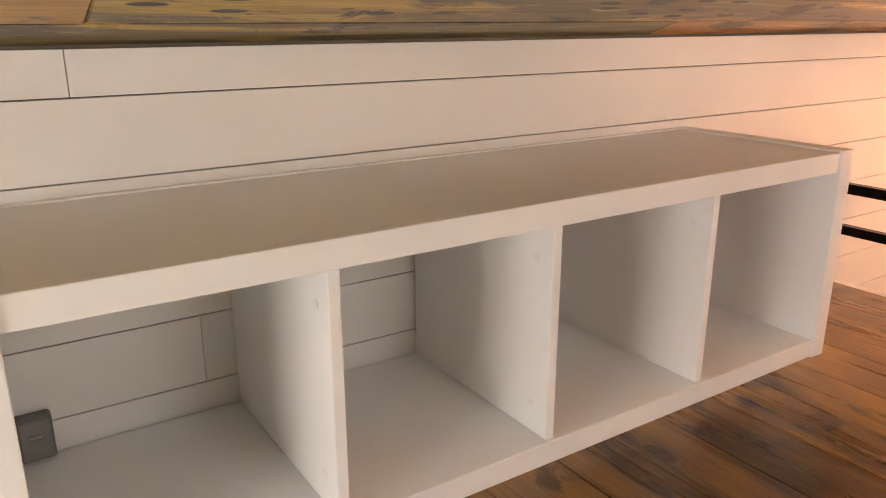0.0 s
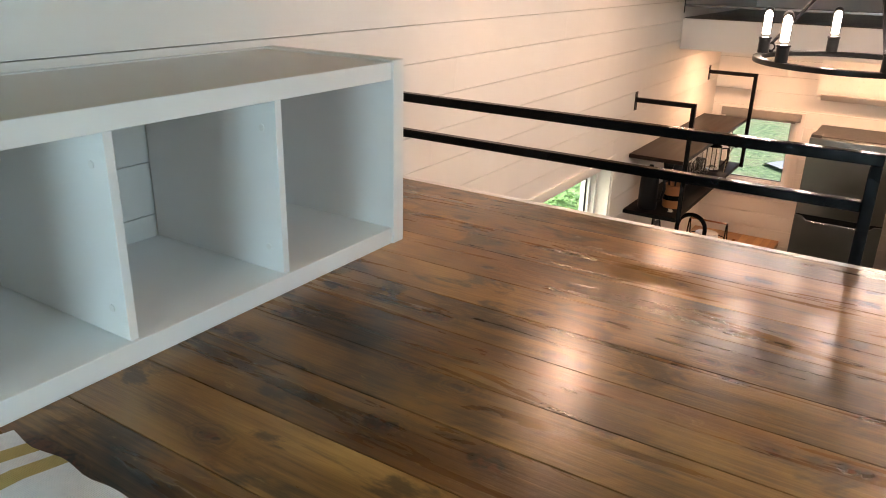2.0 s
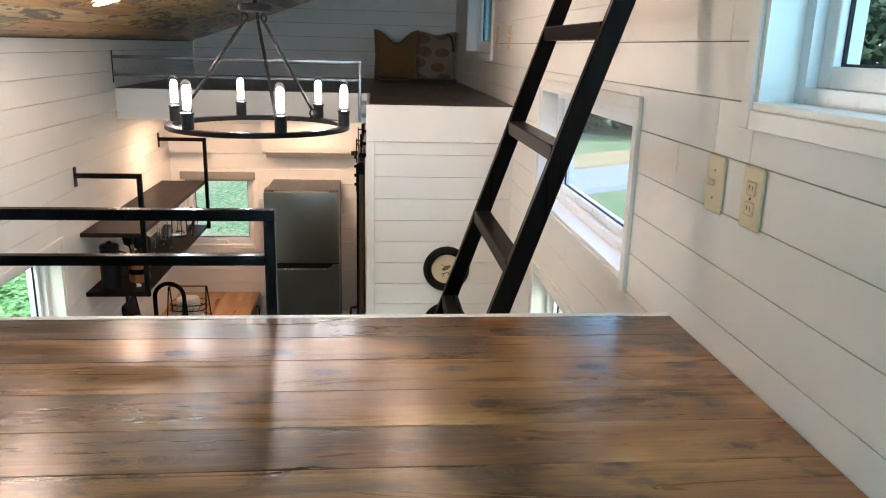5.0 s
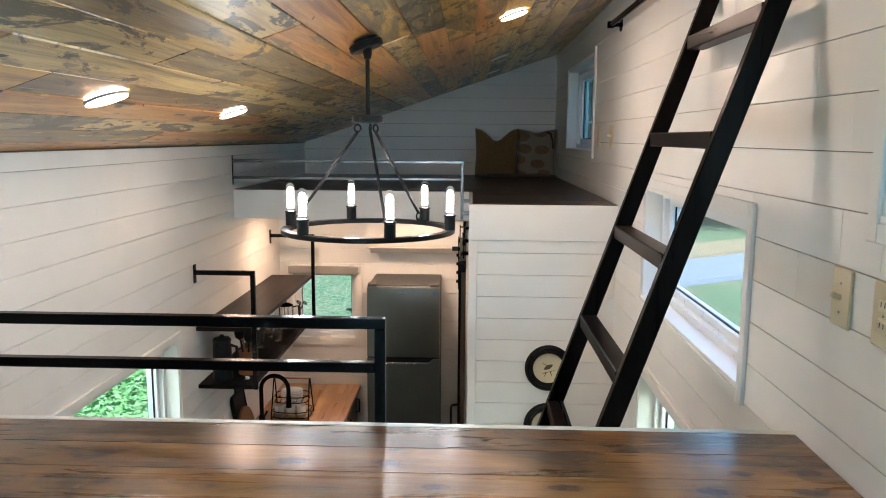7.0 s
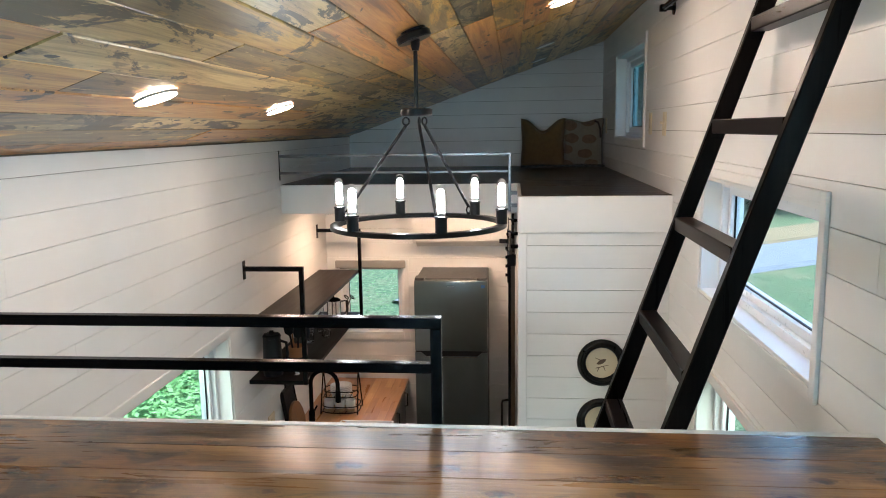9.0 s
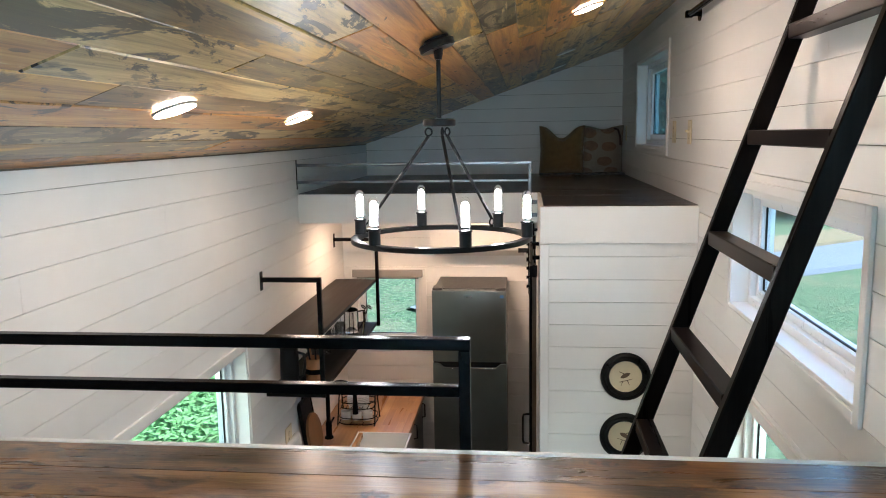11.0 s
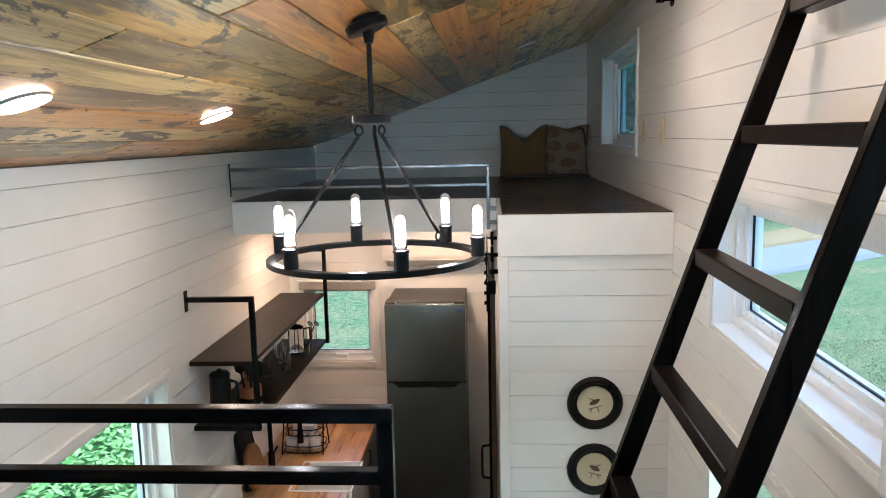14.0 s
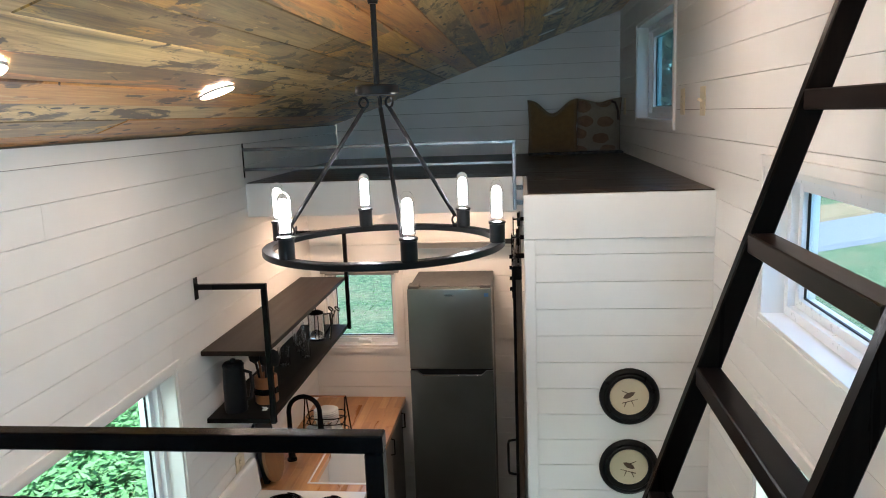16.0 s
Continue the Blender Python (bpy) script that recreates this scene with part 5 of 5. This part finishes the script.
for s_ in (-1, 1):
    loop = [(0.02 + 0.022 * math.cos(a), s_ * 0.022 + 0.014 * math.sin(a), 0.17 + 0.012 * math.sin(a)) for a in [i * math.pi / 6 for i in range(12)]]
    part("grip", tube(loop, 0.0045, 6, True), BLACK_PLASTIC, sc)
    part("blade", tube([(0.0, s_ * 0.012, 0.165), (-0.06, -s_ * 0.006, 0.10), (-0.12, -s_ * 0.002, 0.0)], 0.005, 6), CHROME, sc)

# Counter run.
CT, CY = -1.35, 0.735
SX0, SX1 = 4.90, 5.31     # sink
ct = thing("countertop", "oiled butcher-block countertop along the kitchen wall", "countertop", (0, 0, CT))
n_ = 12
for i in range(n_):
    ya, yb = CY + (YL - 0.003 - CY) * i / n_, CY + (YL - 0.003 - CY) * (i + 1) / n_
    x = 4.815
    r_ = random.Random(i)
    while x < XK - 0.003:
        x2 = min(XK - 0.003, x + r_.uniform(0.2, 0.5))
        if XK - 0.003 - x2 < 0.08:
            x2 = XK - 0.003
        for a, b in ((x, min(x2, SX0 - 0.002)), (max(x, SX1 + 0.002), x2)) if yb < 1.10 else ((x, x2),):
            if b - a > 0.005:
                part("stave", bx(a + 0.0002, b - 0.0002, ya + 0.0002, yb - 0.0002, -0.038, 0, 0.0006), BUTCHER, ct)
        x = x2


def base_cabinet(x0, x1, sink=False):
    c = thing("base_cabinet", "grey painted base cabinet with black pulls under the counter", "cabinet", (0, 0, FZ), group="base cabinets")
    t_ = CT - 0.04 - FZ - (0.24 if sink else 0)
    part("body", bx(x0 + 0.001, x1 - 0.001, CY + 0.05, YL - 0.004, 0.09, t_), CABINET_PAINT, c)
    part("toe_kick", bx(x0 + 0.001, x1 - 0.001, CY + 0.10, YL - 0.01, 0, 0.0895), BLACK_PLASTIC, c)
    d = part("door", bx(x0 + 0.004, x1 - 0.004, CY + 0.03, CY + 0.0495, 0.095, t_ - 0.004, 0.002), CABINET_PAINT, c)
    part("pull", tube([(x1 - 0.05, CY + 0.03, t_ - 0.18), (x1 - 0.05, CY + 0.005, t_ - 0.175), (x1 - 0.05, CY + 0.005, t_ - 0.07), (x1 - 0.05, CY + 0.03, t_ - 0.065)], 0.005, 8), BLACK_METAL, d, "black bar pull")


base_cabinet(4.815, SX1 + 0.03, True)
base_cabinet(SX1 + 0.03, 5.78)
base_cabinet(5.78, XK - 0.005)

sk = thing("farmhouse_sink", "white ceramic apron-front sink set in the counter", "sink", (0, 0, CT))
x0, x1, y0, y1, rim, dp = SX0, SX1, CY - 0.022, 1.096, 0.013, 0.225
part("basin", join(bx(x0, x1, y0, y0 + rim, -dp, 0.004, 0.004, 2), bx(x0, x1, y1 - rim, y1, -dp, 0.004, 0.004, 2), bx(x0, x0 + rim, y0 + rim, y1 - rim, -dp, 0.004, 0.004, 2), bx(x1 - rim, x1, y0 + rim, y1 - rim, -dp, 0.004, 0.004, 2), bx(x0 + rim, x1 - rim, y0 + rim, y1 - rim, -dp, -dp + 0.02)), CERAMIC, sk)
part("drain", moved(lathe([(0, 0.0), (0.035, 0.0), (0.04, 0.003), (0, 0.004)], 24), Matrix.Translation(((x0 + x1) / 2, 0.92, -dp + 0.0205))), CHROME, sk)
part("rinse_grid", join(*[tube([(x0 + 0.04, y0 + 0.05 + i * 0.04, -dp + 0.035), (x1 - 0.04, y0 + 0.05 + i * 0.04, -dp + 0.035)], 0.003, 6) for i in range(7)]), CHROME, sk)

fa = thing("faucet", "matte black gooseneck kitchen faucet behind the sink", "faucet", (5.19, 1.27, CT))
part("base", lathe([(0, 0.0), (0.03, 0.0), (0.03, 0.012), (0.022, 0.018), (0.022, 0.11), (0.016, 0.12), (0, 0.12)], 24), BLACK_METAL, fa, smooth=True)
arc = [(0, 0, 0.10), (0, 0, 0.31)] + [(0, -0.095 + 0.095 * math.cos(a), 0.31 + 0.095 * math.sin(a)) for a in [math.pi * i / 10 for i in range(1, 11)]] + [(0, -0.19, 0.26)]
part("neck", tube(arc, 0.0145, 12), BLACK_METAL, fa, smooth=True)
part("spray_head", rod((0, -0.19, 0.265), (0, -0.19, 0.18), 0.017, 0.02), BLACK_METAL, fa)
part("lever", tube([(0.022, 0, 0.075), (0.05, 0, 0.085), (0.10, -0.01, 0.11)], 0.007, 8), BLACK_METAL, fa)

dr = thing("dish_rack", "two-tier black wire dish rack with tall end frames", "dish rack", (5.50, 1.13, CT))
wx, wy = 0.095, 0.135


def oval(rx, ry, z):
    return [(rx * math.copysign(abs(math.cos(u)) ** 0.6, math.cos(u)), ry * math.copysign(abs(math.sin(u)) ** 0.6, math.sin(u)), z) for u in [i * math.pi / 14 for i in range(28)]]


for z_ in (0.012, 0.055):
    part("lower_hoop", tube(oval(wx, wy, z_), 0.0035, 6, True), BLACK_METAL, dr)
for z_ in (0.125, 0.165):
    part("upper_hoop", tube(oval(wx * 0.88, wy * 0.9, z_), 0.0035, 6, True), BLACK_METAL, dr)
for s_ in (-1, 1):
    part("end_frame", tube([(-wx, s_ * wy, 0.004), (-0.012, s_ * wy * 0.96, 0.285), (0.012, s_ * wy * 0.96, 0.285), (wx, s_ * wy, 0.004)], 0.005, 8), BLACK_METAL, dr)
part("carry_bar", rod((0, -wy * 0.96, 0.286), (0, wy * 0.96, 0.286), 0.006), COPPER, dr, "brown wooden grip")
for i in range(7):
    yw = -wy + 0.045 * i
    for z_, k_ in ((0.012, 0.98), (0.125, 0.86)):
        part("wire", tube([(-wx * k_, yw * k_, z_), (wx * k_, yw * k_, z_)], 0.0025, 6), BLACK_METAL, dr)
for i in range(5):
    pl = thing("plate", "white ceramic plate in the stack in the dish rack", "plate", (5.50, 1.13, CT + 0.129 + i * 0.013), group="stacked plates")
    part("dish", lathe([(0, 0.0), (0.045, 0.0), (0.080, 0.012), (0.078, 0.015), (0.045, 0.004), (0, 0.004)], 32), CERAMIC, pl, smooth=True)
for dx_, dy_ in ((-0.042, -0.075), (-0.042, 0.005), (-0.042, 0.085), (0.042, -0.04), (0.042, 0.045)):
    cu = thing("cup", "white ceramic cup with a tan base in the dish rack", "cup", (5.50 + dx_, 1.13 + dy_, CT + 0.0158), group="cups in the dish rack")
    part("bowl", lathe([(0, 0.0), (0.030, 0.0), (0.036, 0.03), (0.037, 0.082), (0.034, 0.082), (0.032, 0.01), (0, 0.01)], 24), CERAMIC, cu, smooth=True)
    part("band", lathe([(0.0312, 0.002), (0.0345, 0.020), (0.0350, 0.022), (0.0318, 0.001)], 24, False), plain("tan_glaze", (0.42, 0.30, 0.16), 0.4), cu, "tan unglazed foot")

COPPER_BOARD = wood("brown_round_board_wood", [(0.09, 0.035, 0.015), (0.17, 0.075, 0.03), (0.26, 0.13, 0.055)], 2, 0.45)
for x, y, r_, h_, m_, lab, ln in ((4.99, 1.315, 0.0, 0.36, BLACK_PLASTIC, "black paddle cutting board leaning on the wall", 9), (4.95, 1.265, 0.135, 0.27, COPPER_BOARD, "round brown wooden board leaning on the black board", 11)):
    cb = thing("cutting_board", lab, "cutting board", (x, y, CT + 0.001), (-ln, 0, 0))
    if r_:
        part("disc", moved(rod((0, 0.0, r_), (0, 0.018, r_), r_, seg=40), Matrix.Identity(4)), m_, cb)
    else:
        part("blade", bx(-0.12, 0.12, 0.0, 0.016, 0, h_, 0.02, 3), m_, cb)
        part("grip", bx(-0.025, 0.025, 0.001, 0.015, h_ - 0.004, h_ + 0.11, 0.006, 2), m_, cb)

rg = thing("range", "white electric cooking range with coil burners", "stove", (4.20, 0, FZ))
ENAMEL = plain("white_enamel", (0.82, 0.82, 0.81), 0.18, spread=0.02, bump=0.02, coat=0.4)
rz = CT + 0.006 - FZ
part("body", bx(0.0, 0.61, CY + 0.03, YL - 0.03, 0.02, rz - 0.03, 0.004), ENAMEL, rg)
part("cooktop", bx(-0.002, 0.612, CY, YL - 0.03, rz - 0.029, rz, 0.006, 2), ENAMEL, rg)
part("backguard", moved(bx(0.0, 0.61, 0, 0.05, 0, 0.20, 0.02, 3), Matrix.Translation((0, YL - 0.066, rz + 0.0005)) @ Matrix.Rotation(radians(-7), 4, "X")), ENAMEL, rg)
part("oven_door", bx(0.01, 0.60, CY + 0.006, CY + 0.029, 0.18, rz - 0.12, 0.004), ENAMEL, rg)
for bx_, by_, br in ((0.16, CY + 0.17, 0.10), (0.46, CY + 0.17, 0.078), (0.16, CY + 0.42, 0.078), (0.46, CY + 0.42, 0.10)):
    bn = part("burner", moved(lathe([(br, 0.0), (br + 0.012, 0.003), (br, 0.006), (0.02, 0.001), (0.02, 0.0)], 32), Matrix.Translation((bx_, by_, rz + 0.0003))), CHROME, rg, "chrome drip bowl")
    spiral = [(bx_ + (0.02 + (br - 0.025) * i / 60) * math.cos(i * 0.42), by_ + (0.02 + (br - 0.025) * i / 60) * math.sin(i * 0.42), rz + 0.013) for i in range(61)]
    part("coil", tube(spiral, 0.005, 6), BLACK_METAL, bn, "black heating coil")

sh = thing("roller_shade", "rolled-up grey shade at the head of the kitchen window", "window shade", (XK - 0.02, (WIN_K[0] + WIN_K[1]) / 2, -0.385))
part("cassette", bx(-0.022, 0.0195 - 0.014, -0.285, 0.285, -0.03, 0.03, 0.006, 2), plain("grey_shade_fabric", (0.30, 0.28, 0.26), 0.8), sh)
part("hem_bar", bx(-0.012, -0.002, -0.25, 0.25, -0.042, -0.031, 0.002), plain("grey_hem", (0.24, 0.23, 0.22), 0.6), sh)

# ---- boards of the floors, last ----
PLANKS = [0.112, 0.25, 0.388, 0.525, 0.66, 0.80, 0.920, 1.040, 1.172, 1.298, 1.43, 1.57, 1.715, 1.84, EDGE]
edges = [XB + 0.137 * i for i in range(10)] + PLANKS
for a, b in zip(edges, edges[1:]):
    p = part("plank", bx(0.0006, b - a - 0.0006, YR + 0.002, YL - 0.002, -0.019, 0.0, 0.0012), FLOOR_WOOD, loft)
    p.location = (a, 0, 0)
x = BX + 0.014
while x < XF:
    w_ = min(0.137, XF - x)
    y1 = BY - 0.0135 if x < L2X else YL
    if x < L2X < x + w_:
        w_ = L2X - x + 0.0
    p = part("plank", bx(0.0007, w_ - 0.0007, YR + 0.002, y1 - 0.002, L2 - 0.0118, L2 + 0.004, 0.0012), LOFT_WOOD, part_floor)
    p.location = (x, 0, 0)
    x += w_
